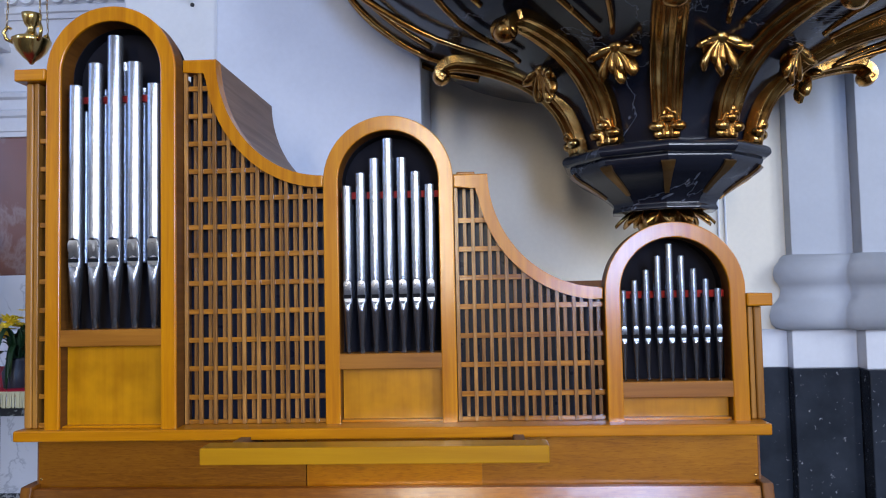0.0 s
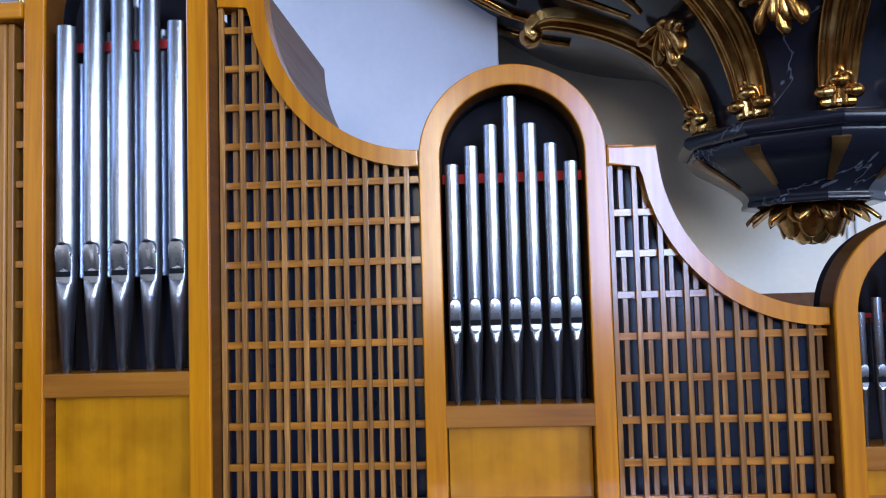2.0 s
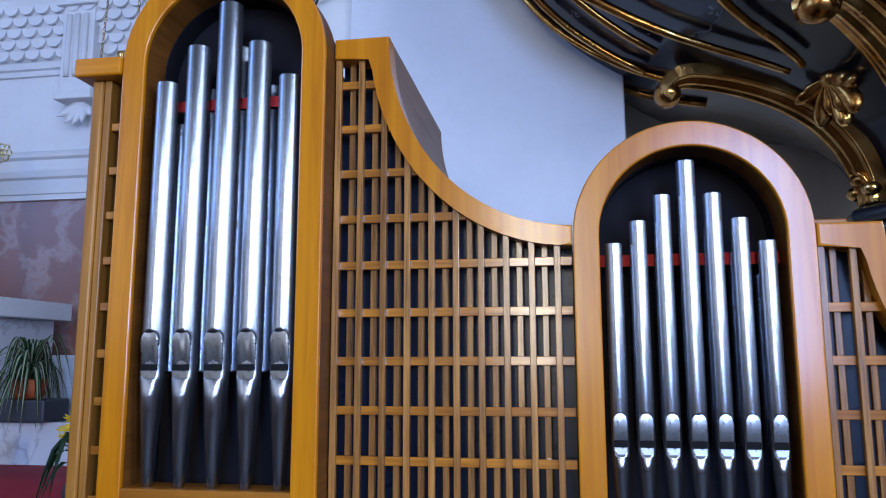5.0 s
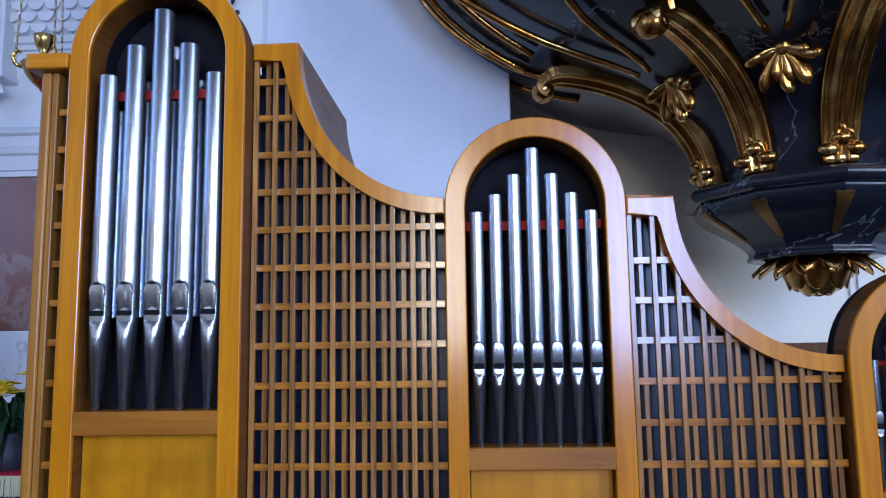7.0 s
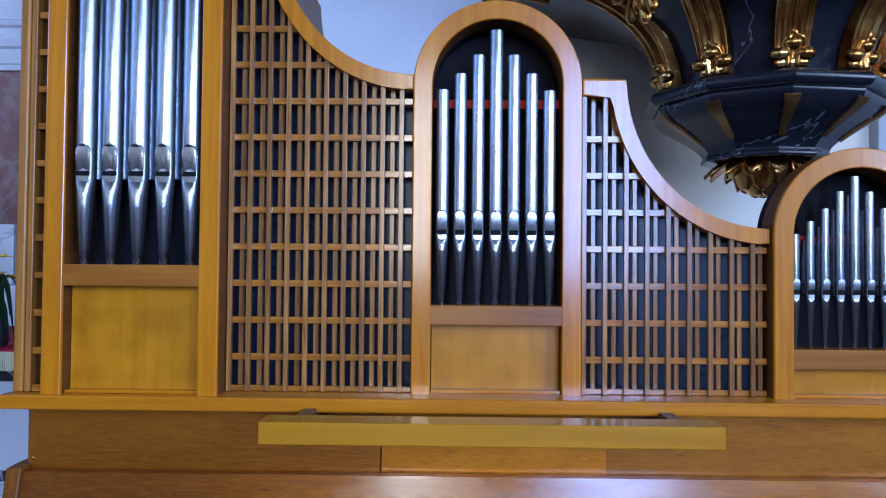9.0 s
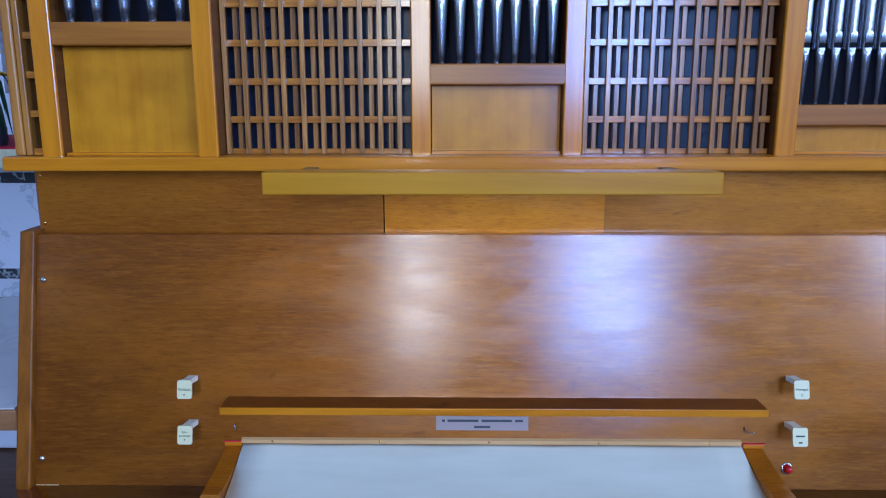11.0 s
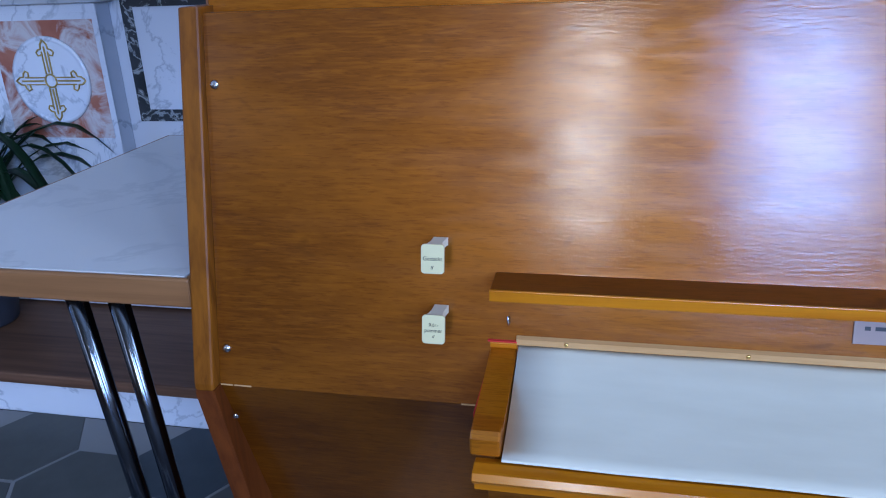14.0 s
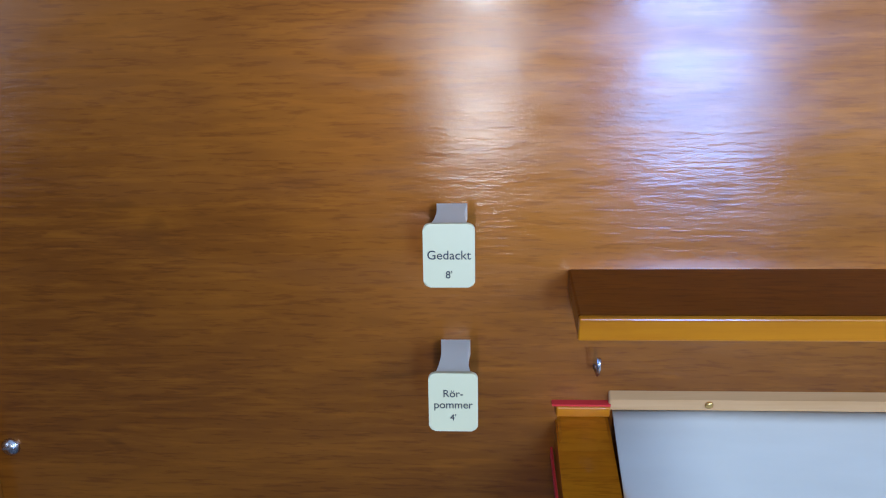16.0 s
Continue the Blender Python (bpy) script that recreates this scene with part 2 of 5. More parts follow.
BLACKMARBLE = marble("black_veined_marble", (0.009, 0.010, 0.016), (0.13, 0.14, 0.17), 2.2, 0.0035, 0.19, (0.011, 0.013, 0.021), 0.0)
GRANITE = material("dark_speckled_granite", (0.02, 0.024, 0.03), 0.16)
_v = coords(GRANITE, (1, 1, 1))
base(GRANITE, mixed(GRANITE, ramp(GRANITE, noise_of(GRANITE, _v, 60, 3, 0.6), [(0.66, (0, 0, 0)), (0.74, (1, 1, 1))]),
                    ramp(GRANITE, noise_of(GRANITE, _v, 5, 4), [(0.3, (0.012, 0.016, 0.022)), (0.7, (0.035, 0.042, 0.055))]), (0.30, 0.31, 0.32)))
REDMARBLE = marble("red_breccia", (0.26, 0.085, 0.055), (0.55, 0.50, 0.48), 9.0, 0.11, 0.22, (0.40, 0.17, 0.11))
REDWALL = marble("dull_red_marble", (0.27, 0.115, 0.085), (0.30, 0.20, 0.18), 2.2, 0.05, 0.3, (0.20, 0.095, 0.075))
WHITEMARBLE = marble("white_marble", (0.66, 0.67, 0.70), (0.42, 0.44, 0.48), 3.5, 0.02, 0.2, (0.58, 0.60, 0.64))
LILACMARBLE = marble("lilac_marble", (0.42, 0.38, 0.43), (0.62, 0.61, 0.64), 12.0, 0.10, 0.3, (0.30, 0.25, 0.31))
GREENMARBLE = marble("black_green_marble", (0.015, 0.018, 0.02), (0.34, 0.36, 0.36), 14.0, 0.035, 0.2, (0.05, 0.055, 0.06))
LAMINATE = marble("grey_laminate", (0.60, 0.575, 0.53), (0.54, 0.52, 0.48), 4.0, 0.03, 0.35, (0.64, 0.615, 0.57))

GOLD = material("burnished_gilding", (0.80, 0.53, 0.175), 0.20, 1.0)
_v = coords(GOLD, (1, 1, 1))
base(GOLD, ramp(GOLD, noise_of(GOLD, _v, 16, 5, 0.65), [(0.3, (0.22, 0.090, 0.020)), (0.5, (0.44, 0.215, 0.055)), (0.72, (0.82, 0.55, 0.20))]))
rough_by(GOLD, noise_of(GOLD, _v, 22, 3), 0.14, 0.34)
bump(GOLD, noise_of(GOLD, _v, 60, 3), 0.12, 0.002)
DULLGOLD = material("dull_brown_gilding", (0.36, 0.185, 0.055), 0.32, 0.8)
base(DULLGOLD, ramp(DULLGOLD, noise_of(DULLGOLD, coords(DULLGOLD, (1, 1, 1)), 14, 4), [(0.3, (0.12, 0.055, 0.018)), (0.7, (0.30, 0.16, 0.05))]))
OLDGILT = material("yellow_gilt_line", (0.42, 0.30, 0.09), 0.4, 0.5)
REDCLOTH = material("crimson_altar_cloth", (0.36, 0.012, 0.03), 0.7, 0, 0.2)
bump(REDCLOTH, noise_of(REDCLOTH, coords(REDCLOTH, (1, 1, 1)), 300, 3), 0.2, 0.001)
FRINGE = material("straw_fringe", (0.55, 0.50, 0.30), 0.7)
LINEN = material("white_linen", (0.70, 0.72, 0.76), 0.75)
LEAFDARK = material("dark_leaf", (0.012, 0.040, 0.014), 0.38)
LEAFPALE = material("pale_leaf_stripe", (0.50, 0.56, 0.36), 0.45)
LEAFMID = material("green_leaf", (0.022, 0.070, 0.022), 0.45)
PETAL = material("yellow_petal", (0.75, 0.52, 0.02), 0.55)
CLAY = material("dark_planter", (0.03, 0.033, 0.045), 0.5)
TERRACOTTA = material("orange_pot", (0.50, 0.11, 0.03), 0.5)
WAX = material("white_wax", (0.80, 0.78, 0.70), 0.45)
GROUT = material("pale_grout", (0.21, 0.20, 0.185), 0.8)
TILE = material("worn_stone_tile", (0.1, 0.1, 0.1), 0.5, 0, 0.25)
_i = TILE.node_tree.nodes.new("ShaderNodeObjectInfo")
_c = ramp(TILE, _i.outputs["Random"], [(0.0, (0.085, 0.085, 0.075)), (0.5, (0.05, 0.06, 0.065)), (0.72, (0.03, 0.035, 0.045)), (0.86, (0.16, 0.05, 0.035))])
TILE.node_tree.nodes[-1].color_ramp.interpolation = "CONSTANT"
base(TILE, mixed(TILE, 0.4, _c, ramp(TILE, noise_of(TILE, coords(TILE, (1, 1, 1)), 14, 5), [(0.3, (0.5, 0.5, 0.5)), (0.7, (1, 1, 1))]), "MULTIPLY"))
FLOORSTONE = plaster("nave_floor_stone", (0.050, 0.048, 0.046), (0.072, 0.068, 0.064), 0.85)


# ---- mesh helpers ----
def add_box(bm, x0, x1, y0, y1, z0, z1, bevel=0.0):
    made = bmesh.ops.create_cube(bm, size=1.0)["verts"]
    for v in made:
        v.co = Vector((x0 + (v.co.x + 0.5) * (x1 - x0), y0 + (v.co.y + 0.5) * (y1 - y0), z0 + (v.co.z + 0.5) * (z1 - z0)))
    if bevel > 0:
        edges = {e for v in made for e in v.link_edges}
        bmesh.ops.bevel(bm, geom=list(edges), offset=bevel, segments=2, profile=0.5, affect="EDGES")
    return bm


def box(x0, x1, y0, y1, z0, z1, bevel=0.0):
    return add_box(bmesh.new(), x0, x1, y0, y1, z0, z1, bevel)


def prism(outline, lo, hi, axis="y", bevel=0.0, smooth=False):
    """A closed outline of (a, b) pushed from lo to hi along an axis: y takes (x, z), x takes (y, z), z takes (x, y)."""
    put = {"y": lambda a, b, k: (a, k, b), "x": lambda a, b, k: (k, a, b), "z": lambda a, b, k: (a, b, k)}[axis]
    bm = bmesh.new()
    front = [bm.verts.new(put(a, b, lo)) for a, b in outline]
    back = [bm.verts.new(put(a, b, hi)) for a, b in outline]
    n = len(outline)
    caps = [bm.faces.new(front), bm.faces.new(back[::-1])]
    for i in range(n):
        f = bm.faces.new((front[i], back[i], back[(i + 1) % n], front[(i + 1) % n]))
        f.smooth = smooth
    if bevel > 0:
        edges = {e for f in caps for e in f.edges}
        bmesh.ops.bevel(bm, geom=list(edges), offset=bevel, segments=2, profile=0.5, affect="EDGES")
    bmesh.ops.recalc_face_normals(bm, faces=bm.faces)
    return bm


def lathe(profile, segments=24, cx=0.0, cy=0.0, turn=0.0, smooth=True, bm=None):
    """Rings of (radius, z) round an upright axis."""
    bm = bm or bmesh.new()
    rings = []
    for r, z in profile:
        rings.append([bm.verts.new((cx + r * math.sin(turn + 2 * math.pi * k / segments), cy - r * math.cos(turn + 2 * math.pi * k / segments), z)) for k in range(segments)])
    for a, b in zip(rings, rings[1:]):
        for k in range(segments):
            f = bm.faces.new((a[k], a[(k + 1) % segments], b[(k + 1) % segments], b[k]))
            f.smooth = smooth
    bm.faces.new(rings[0][::-1])
    bm.faces.new(rings[-1])
    bmesh.ops.recalc_face_normals(bm, faces=bm.faces)
    return bm


def tube(points, radius, sides=8, bm=None, flat=1.0):
    """A round bar along points; radius may be one number or one for each point."""
    bm = bm or bmesh.new()
    pts = [Vector(p) for p in points]
    rad = radius if isinstance(radius, (list, tuple)) else [radius] * len(pts)
    rings = []
    side = None
    for i, p in enumerate(pts):
        way = (pts[min(i + 1, len(pts) - 1)] - pts[max(i - 1, 0)]).normalized()
        if side is None:
            side = way.orthogonal().normalized()
        side = (side - way * side.dot(way)).normalized()
        up = way.cross(side)
        rings.append([bm.verts.new(p + (side * math.cos(2 * math.pi * k / sides) + up * flat * math.sin(2 * math.pi * k / sides)) * rad[i]) for k in range(sides)])
    for a, b in zip(rings, rings[1:]):
        for k in range(sides):
            f = bm.faces.new((a[k], a[(k + 1) % sides], b[(k + 1) % sides], b[k]))
            f.smooth = True
    bm.faces.new(rings[0][::-1])
    bm.faces.new(rings[-1])
    return bm


def mesh_of(name, bm, mat):
    me = bpy.data.meshes.new(name)
    bm.to_mesh(me)
    bm.free()
    me.materials.append(mat)
    return me


def part(name, bm, mat, parent, label=""):
    ob = new(name, mesh_of(name, bm, mat) if isinstance(bm, bmesh.types.BMesh) else bm)
    if parent is not None:
        ob.parent = parent
    return tagged(ob, label)


def thing(name, at, label, category, group="", kind=""):
    ob = new(name)
    ob.location = at
    ob.empty_display_size = 0.05
    bpy.context.view_layer.update()
    return tagged(ob, label, category, group, kind)


def under(ob, parent):
    """Hangs ob under parent and leaves it where it is."""
    ob.parent = parent
    ob.matrix_parent_inverse = parent.matrix_world.inverted()
    return ob


def piece(name, bm, mat, parent, label=""):
    """A part given in world coordinates."""
    ob = part(name, bm, mat, None, label)
    return under(ob, parent)


def solid(name, bm, mat, label, category, kind="", group=""):
    return tagged(part(name, bm, mat, None), label, category, group, kind)


# ---- the church round it ----
def structure(name, bm, mat, label=""):
    return tagged(part(name, bm, mat, None), label, name.split("_")[0], kind="structure")


structure("floor", box(-6.3, 5.3, WALLY - 0.3, 4.3, -0.25, -0.004), FLOORSTONE, "dark worn stone church floor")
structure("ceiling", box(-6.3, 5.3, WALLY - 0.3, 4.3, 6.5, 6.7), NAVE, "plain plastered nave ceiling")
structure("wall_west", box(-6.3, -6.0, WALLY - 0.3, 4.3, -0.25, 6.5), NAVE, "plain plastered nave wall")
structure("wall_east", box(5.0, 5.3, WALLY - 0.3, 4.3, -0.25, 6.5), NAVE, "plain plastered nave wall")
structure("wall_north", box(-6.0, 5.0, 4.0, 4.3, -0.25, 6.5), NAVE, "plain plastered wall behind the altar")
_edges = [-6.0] + sorted(k for c, w, a, b in WINDOWS for k in (c - w / 2, c + w / 2)) + [5.0]
_bm = bmesh.new()
for i in range(0, len(_edges), 2):
    add_box(_bm, _edges[i], _edges[i + 1], WALLY - 0.3, WALLY, -0.25, 6.5)
for c, w, a, b in WINDOWS:
    add_box(_bm, c - w / 2, c + w / 2, WALLY - 0.3, WALLY, -0.25, a)
    add_box(_bm, c - w / 2, c + w / 2, WALLY - 0.3, WALLY, b, 6.5)
structure("wall_south", _bm, SOUTHWALL, "unseen nave wall with two tall windows, kept dark for reflections")
# unseen dados, added dark for what varnish and pipes reflect
structure("trim_dado_south", box(-5.98, 4.98, WALLY + 0.001, WALLY + 0.04, 0, 1.2), OLDWOOD, "unseen dark wooden dado added along the nave wall")
structure("trim_dado_west", box(-5.999, -5.96, WALLY + 0.05, 0.6, 0, 1.2), OLDWOOD, "unseen dark wooden dado added along the nave wall")
structure("trim_dado_east", box(4.96, 4.999, WALLY + 0.05, 1.1, 0, 1.2), OLDWOOD, "unseen dark wooden dado added along the nave wall")

# piers behind the organ
PY = 0.82
structure("wall_pier_white", box(-0.658, 0.003, PY, 1.6, 0, 6.5, 0.004), WHITEWALL, "smooth white plastered pier behind the organ")
structure("wall_pier_grey", box(-0.98, -0.658, PY + 0.03, 1.6, 0, 6.5, 0.004), GREYWALL, "grey-white plastered pilaster beside the altar")
structure("wall_niche", box(0.003, 1.3, 1.25, 1.6, 0, 6.5), BEIGEWALL, "cream plastered wall behind the pulpit")
structure("wall_beyond", box(1.3, 5.0, 1.32, 1.6, 0, 6.5), PILASTERWALL, "white plastered wall beyond the pulpit")


def pilaster(x0, x1, y, name):
    """A pilaster on a moulded base, with a granite dado below."""
    structure(name, box(x0, x1, y, 1.32, 1.29, 6.5, 0.003), PILASTERWALL, "white plastered pilaster shaft on a moulded base")
    out = [(0, 1.285), (-0.045, 1.285), (-0.062, 1.30), (-0.068, 1.33), (-0.060, 1.365), (-0.040, 1.385), (-0.030, 1.40), (-0.026, 1.425),
           (-0.034, 1.445), (-0.046, 1.46), (-0.050, 1.485), (-0.044, 1.51), (-0.030, 1.525), (-0.022, 1.54), (-0.010, 1.55), (0, 1.55)]
    bm = bmesh.new()
    path = [((x0, 1.32), (-1, 0)), ((x0, y), (-1, 1)), ((x1, y), (0, 1))]
    rows = [[bm.verts.new((px + dx * -d, py + dy * d, z)) for d, z in out] for (px, py), (dx, dy) in path]
    for a, b in zip(rows, rows[1:]):
        for k in range(len(out) - 1):
            bm.faces.new((a[k], b[k], b[k + 1], a[k + 1])).smooth = True
    bmesh.ops.recalc_face_normals(bm, faces=bm.faces)
    structure("trim_base_moulding", bm, PILASTERWALL, "rounded pale stucco base moulding of the pilaster")


pilaster(1.285, 1.50, 1.20, "wall_pilaster_a")
pilaster(1.50, 2.9, 1.14, "wall_pilaster_b")
structure("trim_plinth", box(1.02, 1.268, 1.225, 1.252, 1.15, 1.285, 0.003), STUCCO, "plain pale plinth band")
structure("trim_plinth_pilaster", box(1.268, 1.490, 1.185, 1.30, 1.15, 1.285, 0.003), STUCCO, "plain pale plinth band")
structure("trim_plinth_far", box(1.490, 2.9, 1.125, 1.30, 1.15, 1.285, 0.003), STUCCO, "plain pale plinth band")
structure("trim_dado_niche", box(1.02, 1.262, 1.215, 1.252, 0, 1.15, 0.002), GRANITE, "polished dark speckled granite dado slab")
structure("trim_dado_pilaster", box(1.262, 1.486, 1.17, 1.30, 0, 1.15, 0.003), GRANITE, "polished dark speckled granite dado slab")
structure("trim_dado_far", box(1.488, 2.9, 1.105, 1.30, 0, 1.15, 0.003), GRANITE, "polished dark speckled granite dado slab")
for k, x in enumerate((1.047, 1.072)):
    solid("cable", tube([(x, 1.243, 0.4), (x, 1.243, 2.6)], 0.004, 6), STUCCO, "thin painted cable running up the cream wall", "cable", group="cables on the wall")

# ---- the organ ----
LEDGE = 1.19
organ = thing("pipe_organ", (0, 0.2, 0), "small honey-coloured pipe organ with three arched pipe fields", "organ")
bpy.context.view_layer.update()


def arch(cx, z0, spring, r, n=28):
    pts = [(cx - r, z0), (cx - r, spring)]
    pts += [(cx - r * math.cos(math.pi * k / n), spring + r * math.sin(math.pi * k / n)) for k in range(1, n)]
    return pts + [(cx + r, spring), (cx + r, z0)]


def arch_frame(cx, spring, ro, ri, y0, y1, bevel=0.003):
    """An arched frame: two posts and a round head, open below."""
    a, b = arch(cx, LEDGE, spring, ro), arch(cx, LEDGE, spring, ri)
    bm = bmesh.new()
    n = len(a)
    q = [[bm.verts.new((x, y, z)) for x, z in line] for y in (y0, y1) for line in (a, b)]
    fo, fi, bo, bi = q
    lips = []
    for i in range(n - 1):
        bm.faces.new((fo[i], fo[i + 1], fi[i + 1], fi[i]))
        bm.faces.new((bo[i + 1], bo[i], bi[i], bi[i + 1]))
        bm.faces.new((fo[i + 1], fo[i], bo[i], bo[i + 1]))
        bm.faces.new((fi[i], fi[i + 1], bi[i + 1], bi[i]))
        lips += [(fo[i], fo[i + 1]), (fi[i], fi[i + 1])]
    for i in (0, n - 1):
        bm.faces.new((fo[i], fi[i], bi[i], bo[i]))
    bmesh.ops.recalc_face_normals(bm, faces=bm.faces)
    edges = [e for u, v in lips for e in [bm.edges.get((u, v))] if e]
    if bevel > 0:
        bmesh.ops.bevel(bm, geom=edges, offset=bevel, segments=2, profile=0.5, affect="EDGES")
    return bm


def pipe_mesh(r, lip, top, foot, mouth):
    """An open flue pipe with a flattened mouth; the axis is at x = y = 0."""
    n = 36
    zs = [(foot, 0.36), (foot + 0.002, 0.42)]
    for k in range(1, 7):
        f = k / 6
        zs.append((foot + 0.002 + (lip - 0.012 - foot - 0.002) * f, 0.42 + 0.58 * f ** 0.95))
    zs += [(lip - 0.010, 1), (lip - 0.006, 1), (lip - 0.0005, 1), (lip, 1)]
    zs += [(lip + mouth * f, 1) for f in (0.1, 0.25, 0.4, 0.55, 0.68, 0.78, 0.86, 0.92, 0.97, 1.02, 1.06, 1.1, 1.2)]
    zs += [(top - 0.003, 1), (top, 1)]
    bm = bmesh.new()
    rings = []
    for z, f in zs:
        ring = []
        for k in range(n):
            a = 2 * math.pi * k / n
            x, y = r * f * math.sin(a), -r * f * math.cos(a)
            if lip <= z <= lip + mouth * 1.01:
                h = (z - lip) / mouth
                w = 0.80 if h < 0.7 else 0.80 * math.sqrt(max(0.0, 1 - ((h - 0.7) / 0.3) ** 2))
                flat = -r * math.sqrt(max(0.0, 1 - w * w)) if w > 0 else -r
                y = max(y, flat)
            elif lip - r * 1.25 < z < lip:
                h = (lip - z) / (r * 1.25)
                w = 0.80 * math.sqrt(max(0.0, 1 - h * h))
                y = max(y, -r * f * math.sqrt(1 - w * w))
            ring.append(bm.verts.new((x, y, z)))
        rings.append(ring)
    for a, b in zip(rings, rings[1:]):
        for k in range(n):
            bm.faces.new((a[k], a[(k + 1) % n], b[(k + 1) % n], b[k])).smooth = True
    inner = [bm.verts.new((v.co.x * 0.93, v.co.y * 0.93, top)) for v in rings[-1]]
    deep = [bm.verts.new((v.co.x * 0.93, v.co.y * 0.93, top - 0.05)) for v in rings[-1]]
    for k in range(n):
        j = (k + 1) % n
        bm.faces.new((rings[-1][k], rings[-1][j], inner[j], inner[k]))
        bm.faces.new((inner[k], inner[j], deep[j], deep[k]))
    bm.faces.new(deep)
    bm.faces.new(rings[0][::-1])
    for ring in (rings[0], rings[-1], inner):
        for k in range(n):
            bm.edges.get((ring[k], ring[(k + 1) % n])).smooth = False
    bmesh.ops.recalc_face_normals(bm, faces=bm.faces)
    return bm


def lip_outline(r, mouth, lip):
    w = 0.78 * r
    pts = [(-w, lip + 0.004), (w, lip + 0.004), (w, lip + mouth * 0.68)]
    pts += [(w * math.cos(a), lip + mouth * (0.68 + 0.28 * math.sin(a))) for a in [math.pi * k / 12 for k in range(1, 12)]]
    return pts + [(-w, lip + mouth * 0.68)]


def dished(bm, r, lip, mouth):
    """Bends a lip plate: hollow across and leaning in towards the slit."""
    bmesh.ops.bisect_plane(bm, geom=bm.verts[:] + bm.edges[:] + bm.faces[:], plane_co=(0, 0, 0), plane_no=(1, 0, 0))
    for s in (-0.4, 0.4):
        bmesh.ops.bisect_plane(bm, geom=bm.verts[:] + bm.edges[:] + bm.faces[:], plane_co=(s * r, 0, 0), plane_no=(1, 0, 0))
    for v in bm.verts:
        v.co.y += 0.0012 * (1 - (v.co.x / (0.78 * r)) ** 2) * (r / 0.014) + 0.12 * (lip + 0.30 * mouth - v.co.z)
    for f in bm.faces:
        f.smooth = True
    return bm


def pipe(x, y, r, lip, top, foot, mouth):
    ob = piece("pipe", pipe_mesh(r, lip, top, foot, mouth), TIN, organ, "polished tin front pipe")
    ob.location = (x, y, 0)
    flat = -r * 0.6
    under_lip = [(-0.74 * r, lip - 0.001), (0.74 * r, lip - 0.001)] + [(0.74 * r * math.cos(a), lip - 0.001 - r * 1.05 * math.sin(a)) for a in [math.pi * k / 10 for k in range(1, 10)]]
    for nm, bm, mt, lb in (
            ("upper_lip", dished(prism(lip_outline(r, mouth, lip + 0.0024), flat - 0.0016, flat + 0.002, "y", 0.0006), r, lip, mouth), MOUTHTIN, "flat brushed tin upper lip"),
            ("mouth_slit", box(-0.76 * r, 0.76 * r, flat - 0.0008, flat + 0.002, lip - 0.001, lip + 0.0066), SLIT, "dark strip for the shade in the pipe mouth slit"),
            ("lower_lip", prism(under_lip, flat - 0.0022, flat + 0.002, "y", 0.0006), MOUTHTIN, "rounded bright lower lip")):
        p = part(nm, bm, mt, ob, lb)
    return ob


def tower(cx, spring, y, sill_top, sill_h, pipes, strip, ro=0.137, ri=0.106):
    depth = y + 0.050
    far = y + 0.082
    piece("tower_frame", arch_frame(cx, spring, ro, ri, y, y + 0.006, 0.002), FRAME, organ, "honey varnished arched frame")
    piece("tower_reveal", arch_frame(cx, spring, ro - 0.0008, ri + 0.0003, y + 0.0061, depth, 0.0), REVEAL, organ, "brown wooden reveal of the arch, shade in its colour")
    piece("tower_back", prism(arch(cx, LEDGE + 0.001, spring, ro - 0.012), far + 0.001, far + 0.009), BLACKCLOTH, organ, "black felt-covered back board")
    piece("tower_lining", arch_frame(cx, spring, ro - 0.006, ri - 0.0005, depth + 0.0005, far, 0.0), BLACKCLOTH, organ, "black felt lining of the pipe field")
    piece("sill", box(cx - ri - 0.004 if y > -0.02 else cx - ri - 0.001, cx + ri + 0.003, y + 0.001, depth, sill_top - sill_h, sill_top, 0.002), OAK, organ, "oak sill board under the pipes")
    piece("lower_panel", box(cx - ri + 0.001, cx + ri - 0.001, y + 0.030, y + 0.040, LEDGE + 0.001, sill_top - sill_h - 0.0005), PANEL, organ, "plain yellow birch panel")
    piece("lower_bead", box(cx - ri + 0.001, cx + ri - 0.001, y + 0.012, y + 0.030, LEDGE + 0.0005, LEDGE + 0.005), FRAMEX, organ)
    piece("felt_strip", box(cx - ri + 0.001, cx + ri - 0.001, y + 0.0345, y + 0.0360, strip - 0.007, strip + 0.007), RED, organ, "red felt strip behind the pipes")
    for args in pipes:
        pipe(*args)


def rear_pipe(x, y, r, low, top):
    """A plain tube of the second row, held behind a front pipe."""
    bm = lathe([(r * 0.2, low - 0.004), (r * 0.97, low - 0.002), (r, low), (r, low + 0.003), (r, top - 0.003), (r, top), (r * 0.93, top), (r * 0.93, top - 0.02), (r * 0.9, top - 0.03)], 28)
    for e in bm.edges:
        if abs(e.verts[0].co.z - e.verts[1].co.z) < 1e-6 and (e.verts[0].co.z > top - 0.001 or e.verts[0].co.z < low + 0.001):
            e.smooth = False
    ob = piece("pipe", bm, TIN, organ, "polished tin pipe of the rear row")
    ob.location = (x, y, 0)


